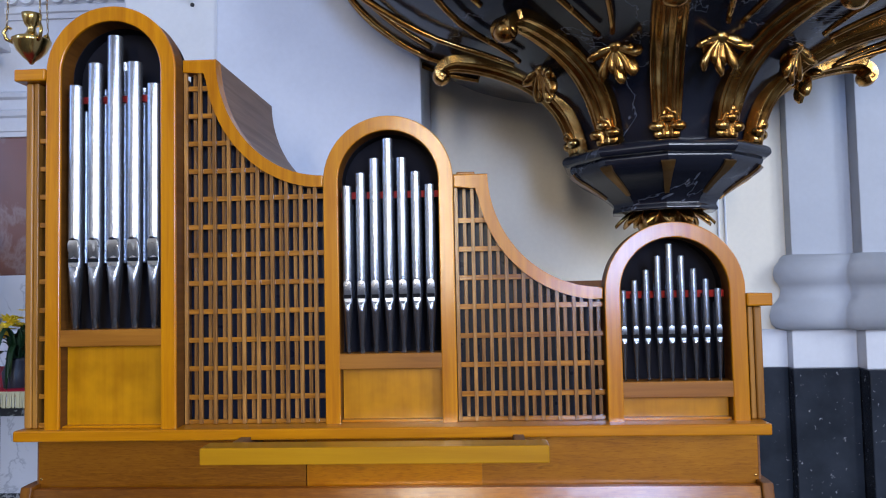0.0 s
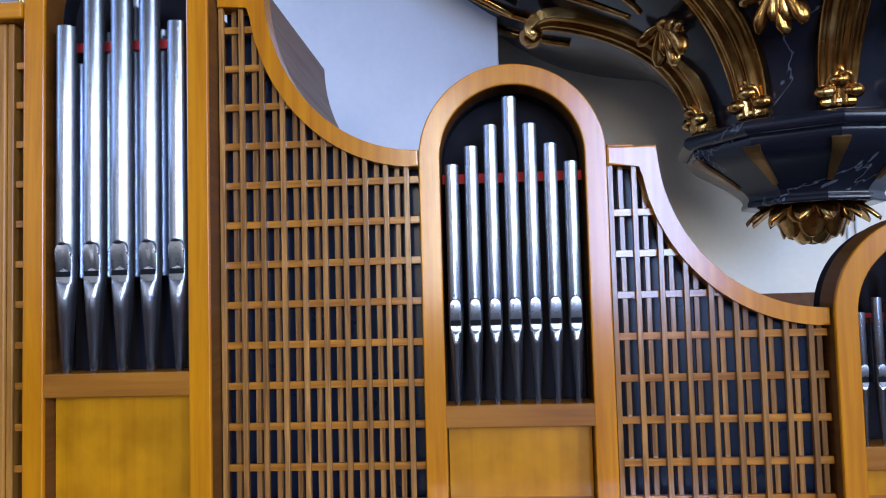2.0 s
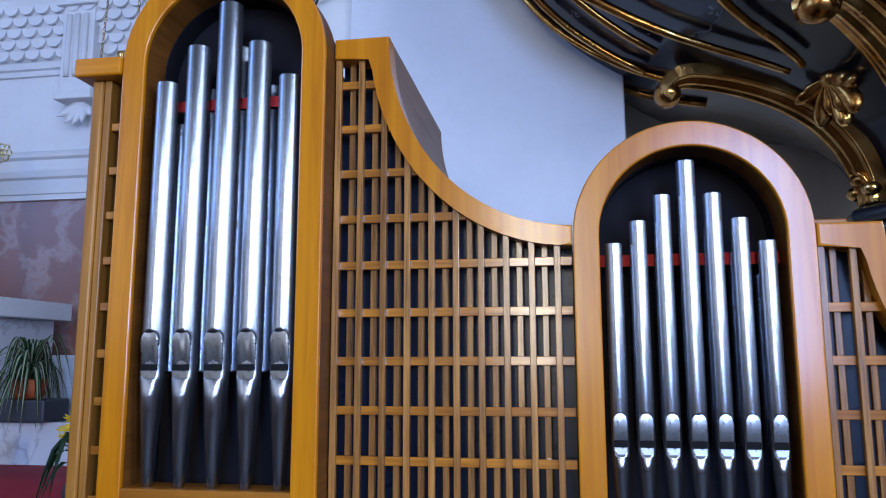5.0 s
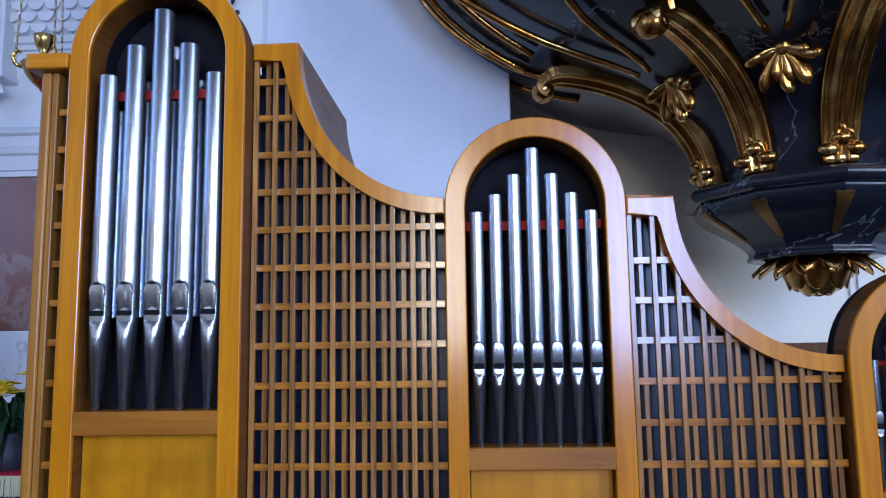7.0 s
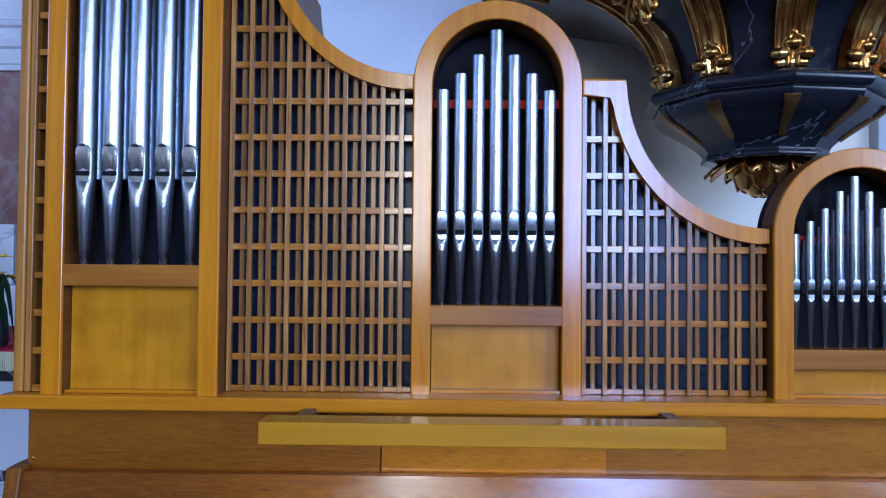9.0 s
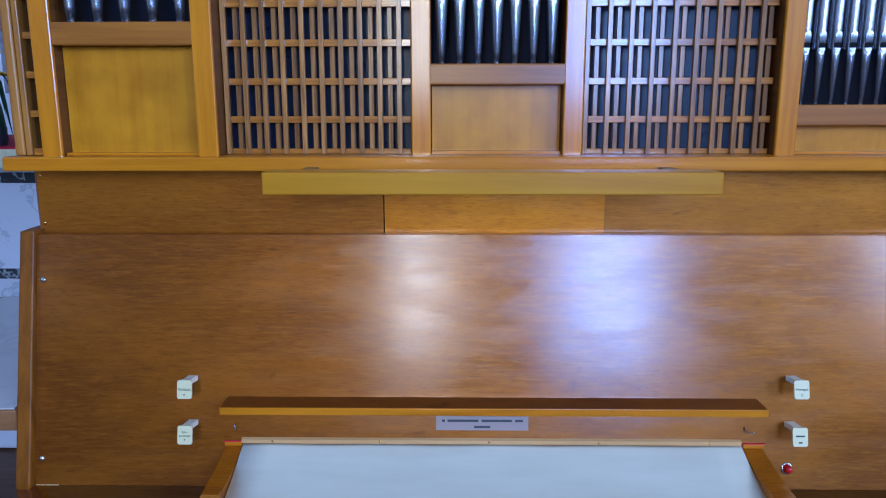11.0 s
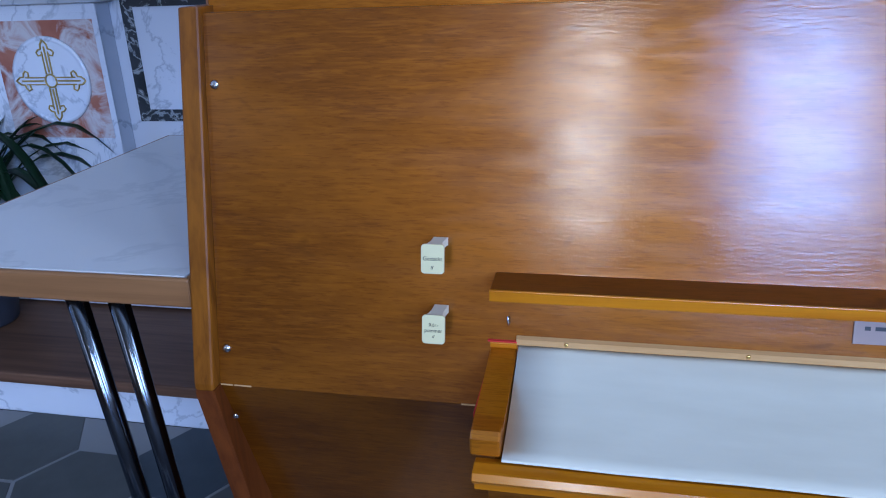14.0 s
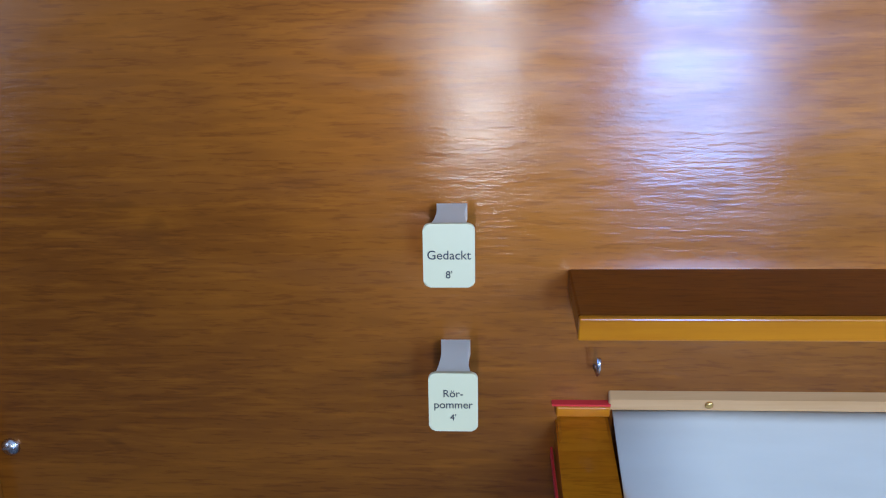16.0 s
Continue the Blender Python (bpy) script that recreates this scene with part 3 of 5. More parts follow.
# left field: five large pipes
_LT = dict(tops=(1.894, 1.940, 1.996, 1.940, 1.893), r=(0.0142, 0.0146, 0.0152, 0.0146, 0.0142))
_p = []
for k in range(5):
    x = -0.6480 + 0.0416 * k
    _p.append((x, -0.020, _LT["r"][k], 1.5285, _LT["tops"][k], 1.3895, 0.047))
    rear_pipe(x + 0.002, 0.016, _LT["r"][k], 1.527, _LT["tops"][k] - 0.046)
tower(-0.568, 1.920, -0.036, 1.390, 0.034, _p, 1.870, 0.1365, 0.1055)
# middle field: seven pipes
_p = []
for k, top in enumerate((1.674, 1.700, 1.730, 1.770, 1.730, 1.700, 1.673)):
    _p.append((-0.0890 + 0.0285 * k, 0.013, 0.0100 if k != 3 else 0.0106, 1.4430, top, 1.3285, 0.036))
    rear_pipe(-0.0880 + 0.0285 * k, 0.038, 0.0100, 1.442, top - 0.036)
tower(-0.002, 1.683, 0.0, 1.330, 0.032, _p, 1.657, 0.1340, 0.1035)
# right field: nine small pipes
_p = []
for k, top in enumerate((1.447, 1.467, 1.487, 1.514, 1.538, 1.514, 1.488, 1.467, 1.448)):
    _p.append((0.4665 + 0.0232 * k, 0.000, 0.0066 if k != 4 else 0.0072, 1.3530, top, 1.2675, 0.022))
    rear_pipe(0.4665 + 0.0232 * k + 0.0005, 0.018, 0.0066, 1.352, top - 0.028)
tower(0.566, 1.445, -0.012, 1.267, 0.032, _p, 1.438)


# curved top rails and the lattices below them
def quarter(cx, cz, a, b, start=0.0, n=22):
    return [(cx - a * math.cos(t), cz - b * math.sin(t)) for t in [start + (math.pi / 2 - start) * k / n for k in range(n + 1)]]


def wing(x0, x1, top, low, cap_w, pitch, hz0):
    """The curved rail from a cap beside one tower down to the next, its roof and its lattice."""
    cx, cz = x1, top
    ao, bo = x1 - (x0 + cap_w), top - low
    ai, bi = ao + 0.0245, bo + 0.0245
    start = math.asin(min(0.99, 0.027 / bi))
    outer = quarter(cx, cz, ao, bo)
    inner = quarter(cx, cz, ai, bi, start)
    outline = [(x0, top)] + outer + inner[::-1] + [(x0, inner[0][1])]
    piece("curved_rail", prism(outline, 0.0, 0.034, "y", 0.003), FRAME, organ, "honey varnished swept top rail")
    roof = [(x0, top - 0.0005)] + [(x, z - 0.0005) for x, z in outer]
    roof += [(x, z) for x, z in quarter(cx, cz, ao + 0.010, bo + 0.010, 0.05)][::-1] + [(x0, top - 0.0105)]
    piece("roof_board", prism(roof, 0.035, 0.41, "y"), ROOFWOOD, organ, "grey-brown curved roof board")
    piece("lattice_back", prism([(x0, LEDGE), (x0, top - 0.0125)] + quarter(cx, cz, ai - 0.012, bi - 0.012, 0.06) + [(x1, LEDGE)], 0.046, 0.052), NAVY, organ, "dark navy backing behind the lattice")

    def ceiling_at(x):
        if x <= inner[0][0] + 0.001:
            return inner[0][1]
        u = (cx - x) / ai
        return cz - bi * math.sqrt(max(0.0, 1 - u * u))

    lattice = piece("lattice", box(x0 + 0.0005, x1 - 0.0005, 0.0125, 0.0195, LEDGE + 0.0005, LEDGE + 0.009, 0.0008), SLATH, organ, "oak lattice of crossed slats")

    def slat(a0, a1, y0, y1, z0, z1, mat):
        bm = box(a0, a1, y0, y1, z0, z1, 0.0007)
        ob = part("slat", bm, mat, None)
        ob.parent = lattice
        ob.matrix_parent_inverse = organ.matrix_world.inverted() @ Matrix()
        ob.matrix_parent_inverse = lattice.matrix_world.inverted()

    w = 0.0076
    x = x0 + 0.0045
    while x < x1 - 0.006:
        slat(x - w / 2, x + w / 2, 0.0055, 0.0125, LEDGE + 0.0008, ceiling_at(x - w / 2) + 0.004, SLATV)
        xr = x + pitch * 0.5
        if xr < x1 - 0.004:
            slat(xr - w / 2, xr + w / 2, 0.0195, 0.0265, LEDGE + 0.0008, ceiling_at(xr - w / 2) + 0.004, SLATV)
        x += pitch
    k = 1
    while True:
        z = hz0 + 0.0587 * k
        if z > inner[0][1] - 0.012:
            break
        u = (cz - z) / bi
        end = x1 - 0.0005
        if z > cz - bi:
            end = min(end, cx - ai * math.sqrt(max(0.0, 1 - u * u)) + 0.004)
        if end - x0 > 0.02:
            slat(x0 + 0.0005, end, 0.0125, 0.0195, z - 0.0052, z + 0.0052, SLATH)
        k += 1


# inner tower sides, their shade carried by the darkened brown
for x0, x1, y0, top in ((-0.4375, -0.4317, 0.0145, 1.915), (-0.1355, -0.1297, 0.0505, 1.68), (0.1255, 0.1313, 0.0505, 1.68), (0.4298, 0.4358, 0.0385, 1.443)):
    piece("tower_side", box(x0, x1, y0, 0.405, LEDGE + 0.0005, top), SHADEWOOD, organ, "brown inner side of a tower, shade in its colour")
wing(-0.431, -0.1365, 1.949, 1.697, 0.071, 0.0302, 1.186)
wing(0.1325, 0.4285, 1.691, 1.455, 0.070, 0.0333, 1.186)
piece("roof_batten", box(0.138, 0.176, 0.03, 0.36, 1.6915, 1.700, 0.002), OAK, organ, "short batten lying on the roof")
piece("back_board", box(-0.72, 0.72, 0.41, 0.42, 0.02, 1.47), SHADEWOOD, organ, "plain brown back of the case")
piece("back_board", box(-0.72, -0.14, 0.41, 0.42, 1.4705, 1.70), SHADEWOOD, organ, "plain brown back of the case")


def side_strip(x_out, x_in, top, y):
    """The narrow open side beside an end tower: post, cap, cross pieces."""
    s = 1 if x_out > x_in else -1
    a, b = sorted((x_out, x_out - s * 0.0155))
    piece("corner_post", box(a, b, y + 0.012, y + 0.050, LEDGE + 0.0005, top - 0.0255, 0.003), OAKZ, organ, "oak corner post of the case side")
    a2, b2 = sorted((x_out - s * 0.0165, x_out - s * 0.0265))
    piece("post_bead", box(a2, b2, y + 0.014, y + 0.05, LEDGE + 0.0005, top - 0.0255, 0.002), OAKZ, organ)
    a, b = sorted((x_out + s * 0.017, x_in + s * 0.0005))
    piece("side_cap", box(a, b, y - 0.004, y + 0.085, top - 0.025, top, 0.003), FRAMEX, organ, "honey varnished cap block")
    a, b = sorted((x_out - s * 0.027, x_in + s * 0.0005))
    k = 0
    z = LEDGE + 0.006
    while z < top - 0.03:
        piece("cross_piece", box(a, b, y + 0.018, y + 0.028, z - 0.0052, z + 0.0052, 0.001), SLATH, organ)
        z += 0.0587
    piece("side_back", box(a, b, y + 0.052, y + 0.058, LEDGE + 0.0005, top - 0.0255), OLDWOOD, organ, "brown board behind the side strip")


side_strip(-0.754, -0.7045, 1.930, -0.036)
side_strip(0.736, 0.703, 1.437, -0.012)
piece("case_side", box(-0.756, -0.744, 0.015, 0.368, LEDGE + 0.0005, 1.886), SHADEWOOD, organ, "brown side of the upper case")
piece("case_side", box(0.722, 0.734, 0.040, 0.368, LEDGE + 0.0005, 1.411), SHADEWOOD, organ, "brown side of the upper case")

# ledge and lower case
piece("ledge", box(-0.762, 0.730, -0.048, 0.425, 1.168, LEDGE, 0.003), FRAMEX, organ, "honey varnished ledge board")
piece("base_board", box(-0.755, -0.1852, 0.030, 0.048, 1.058, 1.1675), BOARD, organ, "reddish veneered board under the ledge")
piece("base_board", box(-0.1832, 0.1778, 0.030, 0.048, 1.058, 1.1675), ORANGEVENEER, organ, "paler orange veneered board under the ledge")
piece("base_board", box(0.1780, 0.728, 0.030, 0.048, 1.058, 1.1675), BOARD, organ, "reddish veneered board under the ledge")
piece("case_side", box(-0.758, -0.7555, 0.030, 0.400, 0.02, 1.1675), SHADEWOOD, organ, "brown side of the lower case")
piece("case_side", box(0.7285, 0.732, 0.030, 0.369, 0.02, 1.1675), SHADEWOOD, organ, "brown side of the lower case")


def panel_y(z):
    """Front of the sloping console panel at a height."""
    return 0.005 + (z - 1.060) * 0.2100


CREASE = 0.661
_up = [(panel_y(1.060), 1.060), (panel_y(CREASE), CREASE), (panel_y(CREASE) + 0.018, CREASE), (panel_y(1.060) + 0.018, 1.060)]
piece("console_panel", prism(_up, -0.750, 0.7215, "x", 0.0), VENEER, organ, "large sloping mahogany-veneered console panel")
_low = [(panel_y(CREASE) + 0.001, CREASE - 0.001), (0.005, 0.42), (0.045, 0.24), (0.045, 0.03), (0.063, 0.03), (0.063, 0.25), (0.023, 0.43), (panel_y(CREASE) + 0.019, CREASE - 0.001)]
piece("knee_panel", prism(_low, -0.750, 0.7215, "x"), VENEER, organ, "mahogany-veneered knee panel sloping inward")
_side = [(0.029, 1.0665), (-0.001, 1.0665), (panel_y(CREASE) - 0.014, 0.668), (panel_y(CREASE) - 0.014, 0.660), (0.365, 0.660), (0.365, 1.0665)]
_sidelow = [(panel_y(CREASE) - 0.014, 0.6595), (panel_y(CREASE) - 0.013, 0.654), (-0.045, 0.440), (0.012, 0.24), (0.012, 0.0), (0.365, 0.0), (0.365, 0.6595)]
for x0, x1 in ((-0.775, -0.7505), (0.722, 0.745)):
    piece("console_cheek", prism(_side, x0, x1, "x", 0.003), EDGEWOOD, organ, "light oak edge of the console side")
    piece("lower_cheek", prism(_sidelow, x0, x1, "x", 0.002), CHEEKWOOD, organ, "red-brown lower part of the console side")
for x0, x1 in ((-0.7495, -0.735), (-0.733, -0.712), (-0.470, -0.455), (-0.451, -0.443)):
    piece("chipped_edge", box(x0, x1, panel_y(CREASE) - 0.0006, panel_y(CREASE) + 0.002, CREASE - 0.0008, CREASE + 0.0008), TRIM, organ, "pale chipped edge of the veneer")


def dome(x, y, z, r, tilt, name, mat, parent, slot=True):
    bm = lathe([(r, 0), (r * 0.92, r * 0.3), (r * 0.6, r * 0.5), (r * 0.12, r * 0.56)], 14)
    if slot:
        add_box(bm, -r * 0.7, r * 0.7, -r * 0.08, r * 0.08, r * 0.5, r * 0.6)
    ob = part(name, bm, mat, None, "domed steel screw head")
    ob.matrix_world = pose(x, y, z, 90 - tilt, 0, 0)
    bpy.context.view_layer.update()
    return under(ob, parent)


for s in (-1, 1):
    for z in (0.988, 0.703):
        dome(-0.740 if s < 0 else 0.713, panel_y(z), z, 0.0052, 12.2, "screw", STEEL, organ)
    dome(-0.740 if s < 0 else 0.713, panel_y(0.616) + 0.014, 0.616, 0.0042, -17, "screw", STEEL, organ)
    for z in (1.154, 1.075):
        dome(-0.749 if s < 0 else 0.722, 0.030, z, 0.0026, 0, "screw", BRASS, organ, False)

# shelf, nameplate, keyboard
_sh = [(-0.0925, 0.7925), (-0.0925, 0.8035), (panel_y(0.8030) + 0.002, 0.8030), (panel_y(0.7925) + 0.002, 0.7925)]
piece("shelf", prism(_sh, -0.4355, 0.4185, "x", 0.0012), VENEER, organ, "narrow mahogany shelf above the keyboard")
piece("shelf_edge", box(-0.4355, 0.4185, -0.0965, -0.0930, 0.7920, 0.8038, 0.0008), FRAMEX, organ, "honey-coloured front edge of the shelf")


def on_panel(x, z, lift=0.0):
    """Pose on the sloping panel: x right, y up the slope, z out of it."""
    return pose(x, panel_y(z) - lift * 0.977, z + lift * 0.21, 90 - 12.2, 0, 0)


plate = part("nameplate", box(-0.0745, 0.0745, -0.0115, 0.0115, 0, 0.0015, 0.0005), PLATE, None, "engraved maker's nameplate, glare in its pale colour")
plate.matrix_world = on_panel(-0.023, 0.7625)
bpy.context.view_layer.update()
for x0, x1, yy in ((-0.065, -0.060, 0.004), (-0.056, -0.006, 0.004), (-0.001, 0.048, 0.004), (0.053, 0.066, 0.004), (-0.013, 0.013, -0.006)):
    b = part("lettering_bar", box(x0, x1, yy - 0.0019, yy + 0.0019, 0.0016, 0.0019), INK, plate)
under(plate, organ)

piece("cover_rail", prism([(-0.062, 0.7275), (-0.067, 0.730), (-0.067, 0.7365), (-0.060, 0.740), (-0.045, 0.740), (-0.045, 0.7275)], -0.413, 0.393, "x", 0.001), TRIM, organ, "pale beech strip holding the key cover")
for k, x in enumerate((-0.362, -0.188, -0.012, 0.165, 0.342)):
    dome(x, -0.067, 0.7335, 0.0022, 0, "rail_pin", BRASS, organ, False)
piece("key_slip", prism([(-0.203, 0.655), (-0.203, 0.668), (-0.213, 0.669), (-0.216, 0.674), (-0.213, 0.680), (-0.200, 0.682), (-0.190, 0.680), (-0.190, 0.655)], -0.4355, 0.4315, "x", 0.001), FRAMEX, organ, "rounded oak key slip")
piece("slip_board", prism([(-0.1995, 0.654), (-0.193, 0.634), (-0.06, 0.634), (-0.06, 0.654)], -0.424, 0.420, "x", 0.001), BOARD, organ, "veneered board below the key slip")
piece("key_bed", box(-0.4115, 0.3945, -0.189, -0.055, 0.6545, 0.664), SHADEWOOD, organ, "dark key bed")
_ck = [(-0.191, 0.6825), (-0.197, 0.688), (-0.197, 0.704), (-0.190, 0.709), (-0.165, 0.7085), (-0.135, 0.711), (-0.110, 0.714), (-0.085, 0.718), (-0.064, 0.725), (-0.050, 0.725), (-0.050, 0.6825)]
for x0, x1 in ((-0.4400, -0.412), (0.3955, 0.4290)):
    piece("key_cheek", prism(_ck, x0, x1, "x", 0.0025), ORANGEVENEER, organ, "curved mahogany key cheek")
    xf = x0 - 0.0022 if x0 < 0 else x1 + 0.0002
    piece("felt_edge", box(xf, xf + 0.001, -0.160, -0.066, 0.701, 0.7065), RED, organ, "red felt edge beside the key cheek")
    piece("felt_edge", box(min(x0, xf), max(x1, xf + 0.002), -0.0675, -0.050, 0.7322, 0.7334), RED, organ, "red felt edge on the end cap")
    piece("cheek_cap", box(x0, x1, -0.068, -0.050, 0.7255, 0.7320, 0.001), FRAMEX, organ, "bright honey-coloured end cap")

bm = bmesh.new()
rows = []
for i in range(13):
    f = i / 12
    y = -0.060 - 0.140 * f
    z = 0.7305 - 0.0475 * (f + 0.06 * math.sin(math.pi * f)) + 0.004 * f * f
    rows.append([bm.verts.new((-0.4105 + 0.8035 * k / 16 + (0.004 if k == 16 else 0) * f, y, z + 0.0006 * math.sin(k * 1.7 + i * 0.6))) for k in range(17)])
for a, b in zip(rows, rows[1:]):
    for k in range(16):
        bm.faces.new((a[k], a[k + 1], b[k + 1], b[k])).smooth = True
low = [[bm.verts.new(v.co - Vector((0, 0.001, 0.002))) for v in row] for row in rows]
for a, b in zip(low, low[1:]):
    for k in range(16):
        bm.faces.new((a[k + 1], a[k], b[k], b[k + 1])).smooth = True
for k in range(16):
    bm.faces.new((rows[0][k + 1], rows[0][k], low[0][k], low[0][k + 1]))
    bm.faces.new((rows[-1][k], rows[-1][k + 1], low[-1][k + 1], low[-1][k]))
for i in range(12):
    bm.faces.new((rows[i][0], rows[i + 1][0], low[i + 1][0], low[i][0]))
    bm.faces.new((rows[i + 1][16], rows[i][16], low[i][16], low[i + 1][16]))
bmesh.ops.recalc_face_normals(bm, faces=bm.faces)
solid("keyboard_cover", bm, CLOTH, "ivory cloth cover lying over the keyboard", "keyboard cover")


def hook(x, z):
    ob = part("hook", tube([(0, 0, 0), (0, 0, 0.010), (0, 0.004, 0.013), (0, 0.010, 0.013)], 0.0012, 6), STEEL, None, "small bent steel hook")
    ob.matrix_world = on_panel(x, z)
    bpy.context.view_layer.update()
    under(ob, organ)


hook(-0.4205, 0.752)
wire = part("hook", tube([(0, 0.007, 0.001), (0, 0.001, 0.003), (0.003, -0.001, 0.008), (0.008, -0.001, 0.016), (0.010, 0.003, 0.019)], 0.0012, 6), STEEL, None, "long bent steel wire hook")
wire.matrix_world = on_panel(0.398, 0.752)
bpy.context.view_layer.update()
under(wire, organ)


def rounded(w, h, r, n=5):
    out = []
    for cx, cy, a0 in ((w / 2 - r, h / 2 - r, 0), (-w / 2 + r, h / 2 - r, 90), (-w / 2 + r, -h / 2 + r, 180), (w / 2 - r, -h / 2 + r, 270)):
        out += [(cx + r * math.cos(radians(a0 + 90 * k / n)), cy + r * math.sin(radians(a0 + 90 * k / n))) for k in range(n + 1)]
    return out


def lettering(text, size, m, parent):
    cu = bpy.data.curves.new("lettering", "FONT")
    cu.body, cu.size, cu.align_x, cu.align_y, cu.extrude, cu.space_line = text, size, "CENTER", "CENTER", 0.0001, 0.8
    tmp = new("lettering", cu)
    me = bpy.data.meshes.new_from_object(tmp.evaluated_get(bpy.context.evaluated_depsgraph_get()))
    bpy.data.objects.remove(tmp)
    me.materials.clear()
    me.materials.append(INK)
    ob = new("lettering", me)
    ob.parent = parent
    ob.matrix_basis = m
    return ob


def stop_tab(x, z, words, bars=False):
    """An ivory tab on a stem that comes out of the panel; the face hangs in front."""
    face = part("stop_tab", prism(rounded(0.0232, 0.0292, 0.003), -0.0028, 0, "z", 0.0007), IVORY, None, "ivory stop tab" + ("" if bars else " lettered in black"))
    face.matrix_world = pose(x, panel_y(z) - 0.040, z, 90 - 14, 0, 0)
    bpy.context.view_layer.update()
    sb = bmesh.new()
    rows = []
    for zz, ww, yy in ((-0.0026, 0.0082, 0.0100), (-0.010, 0.0072, 0.0106), (-0.020, 0.0066, 0.0116), (-0.032, 0.0070, 0.0128), (-0.046, 0.0082, 0.0142)):
        rows.append([sb.verts.new(p) for p in ((-ww, yy - 0.004, zz), (ww, yy - 0.004, zz), (ww, yy + 0.004, zz), (-ww, yy + 0.004, zz))])
    for a, b in zip(rows, rows[1:]):
        for k in range(4):
            sb.faces.new((a[k], a[(k + 1) % 4], b[(k + 1) % 4], b[k]))
    sb.faces.new(rows[0])
    sb.faces.new(rows[-1][::-1])
    bmesh.ops.recalc_face_normals(sb, faces=sb.faces)
    part("stem", sb, LITIVORY, face, "curved ivory stem, light from above in its colour")
    if bars:
        for a, b in ((0.0015, 0.007), (-0.0085, 0.003)):
            part("lettering_bar", box(-b, b, a - 0.0012, a + 0.0012, 0.0002, 0.0004), INK, face)
    else:
        for text, size, yy in words:
            lettering(text, size, pose(0, yy, 0.0002), face)
    return under(face, organ)


stop_tab(-0.493, 0.8285, [("Gedackt", 0.0058, 0.0002), ("8'", 0.0048, -0.0088)])
stop_tab(-0.492, 0.7585, [("Rör-", 0.0052, 0.0044), ("pommer", 0.0053, -0.0012), ("4'", 0.0045, -0.0076)])
stop_tab(0.4725, 0.832, [("Principal", 0.0053, 0.0002), ("2'", 0.0048, -0.0088)])
stop_tab(0.4700, 0.760, [], True)
bz = part("indicator_lamp", lathe([(0.0075, 0), (0.0075, 0.003), (0.0062, 0.0045), (0.006, 0.010), (0.004, 0.0135), (0.001, 0.0145)], 16), BUTTON, None, "small red indicator lamp")
bz.matrix_world = on_panel(0.4655, 0.694)
bpy.context.view_layer.update()
part("collar", lathe([(0.0095, -0.001), (0.0095, 0.002), (0.0078, 0.0025)], 16), STEEL, bz, "steel collar")
under(bz, organ)

# music rest on two arms
rest = piece("music_rest", box(-0.335, 0.300, -0.160, -0.108, 1.146, 1.177, 0.002), REST, organ, "pale music rest bar in front of the ledge")
for x in (-0.285, 0.250):
    a = part("arm", prism([(0.029, 1.1735), (-0.1075, 1.1755), (-0.1075, 1.156), (0.029, 1.147)], x - 0.010, x + 0.010, "x", 0.001), OLDWOOD, None, "brown supporting arm")
    bpy.context.view_layer.update()
    a.parent = rest
    a.matrix_parent_inverse = rest.matrix_world.inverted()

# ---- the pulpit ----
PX, PYC = 0.708, 0.68
pulpit = thing("pulpit", (PX, PYC, 1.62), "black marbled pulpit with gilded ribs, hung on the wall", "pulpit")
RIBS = 10
RIB0 = radians(10)


def turn_to(theta):
    """Unit vector out of the pulpit's axis; 0 faces the nave, positive to its left."""
    return Vector((-math.sin(theta), -math.cos(theta), 0))


def bowl_r(z):
    """Radius of the flaring body at a height."""
    pts = [(1.832, 0.232), (1.90, 0.250), (1.96, 0.284), (2.02, 0.346), (2.05, 0.390), (2.08, 0.448), (2.10, 0.506), (2.12, 0.582), (2.145, 0.656), (2.18, 0.720), (2.22, 0.778), (2.26, 0.826), (2.30, 0.866), (2.35, 0.905), (2.40, 0.936), (2.50, 0.985), (2.62, 1.02), (2.85, 1.06), (3.2, 1.06)]
    for (z0, r0), (z1, r1) in zip(pts, pts[1:]):
        if z <= z1:
            return r0 + (r1 - r0) * (z - z0) / (z1 - z0)
    return pts[-1][1]


bm = bmesh.new()
rings = []
_zs = [1.826 + 0.0 * k for k in range(1)] + [1.84, 1.87, 1.90, 1.93, 1.96, 1.99, 2.02, 2.05, 2.08, 2.105, 2.13, 2.155, 2.18, 2.215, 2.25, 2.295, 2.34, 2.40, 2.46, 2.54, 2.62, 2.85, 3.2]
for z in _zs:
    ring = []
    for k in range(RIBS * 8):
        t = RIB0 + 2 * math.pi * k / (RIBS * 8)
        f = (k % 8) / 8
        bulge = 0.016 * math.sin(math.pi * f) * min(1.0, max(0.0, (z - 1.95) / 0.2))
        flatness = math.cos(math.pi / RIBS) / math.cos((f - 0.5) * 2 * math.pi / RIBS)
        r = max(0.05, bowl_r(max(z, 1.832)) * (flatness if z < 2.0 else 1) + bulge)
        ring.append(bm.verts.new(Vector((PX, PYC, z)) + turn_to(t) * r))
    rings.append(ring)
for a, b in zip(rings, rings[1:]):
    for k in range(len(a)):
        j = (k + 1) % len(a)
        bm.faces.new((a[k], a[j], b[j], b[k])).smooth = True
bm.faces.new(rings[0])
bm.faces.new(rings[-1][::-1])
bmesh.ops.recalc_face_normals(bm, faces=bm.faces)
piece("bowl", bm, BLACKMARBLE, pulpit, "flaring black marbled bowl")


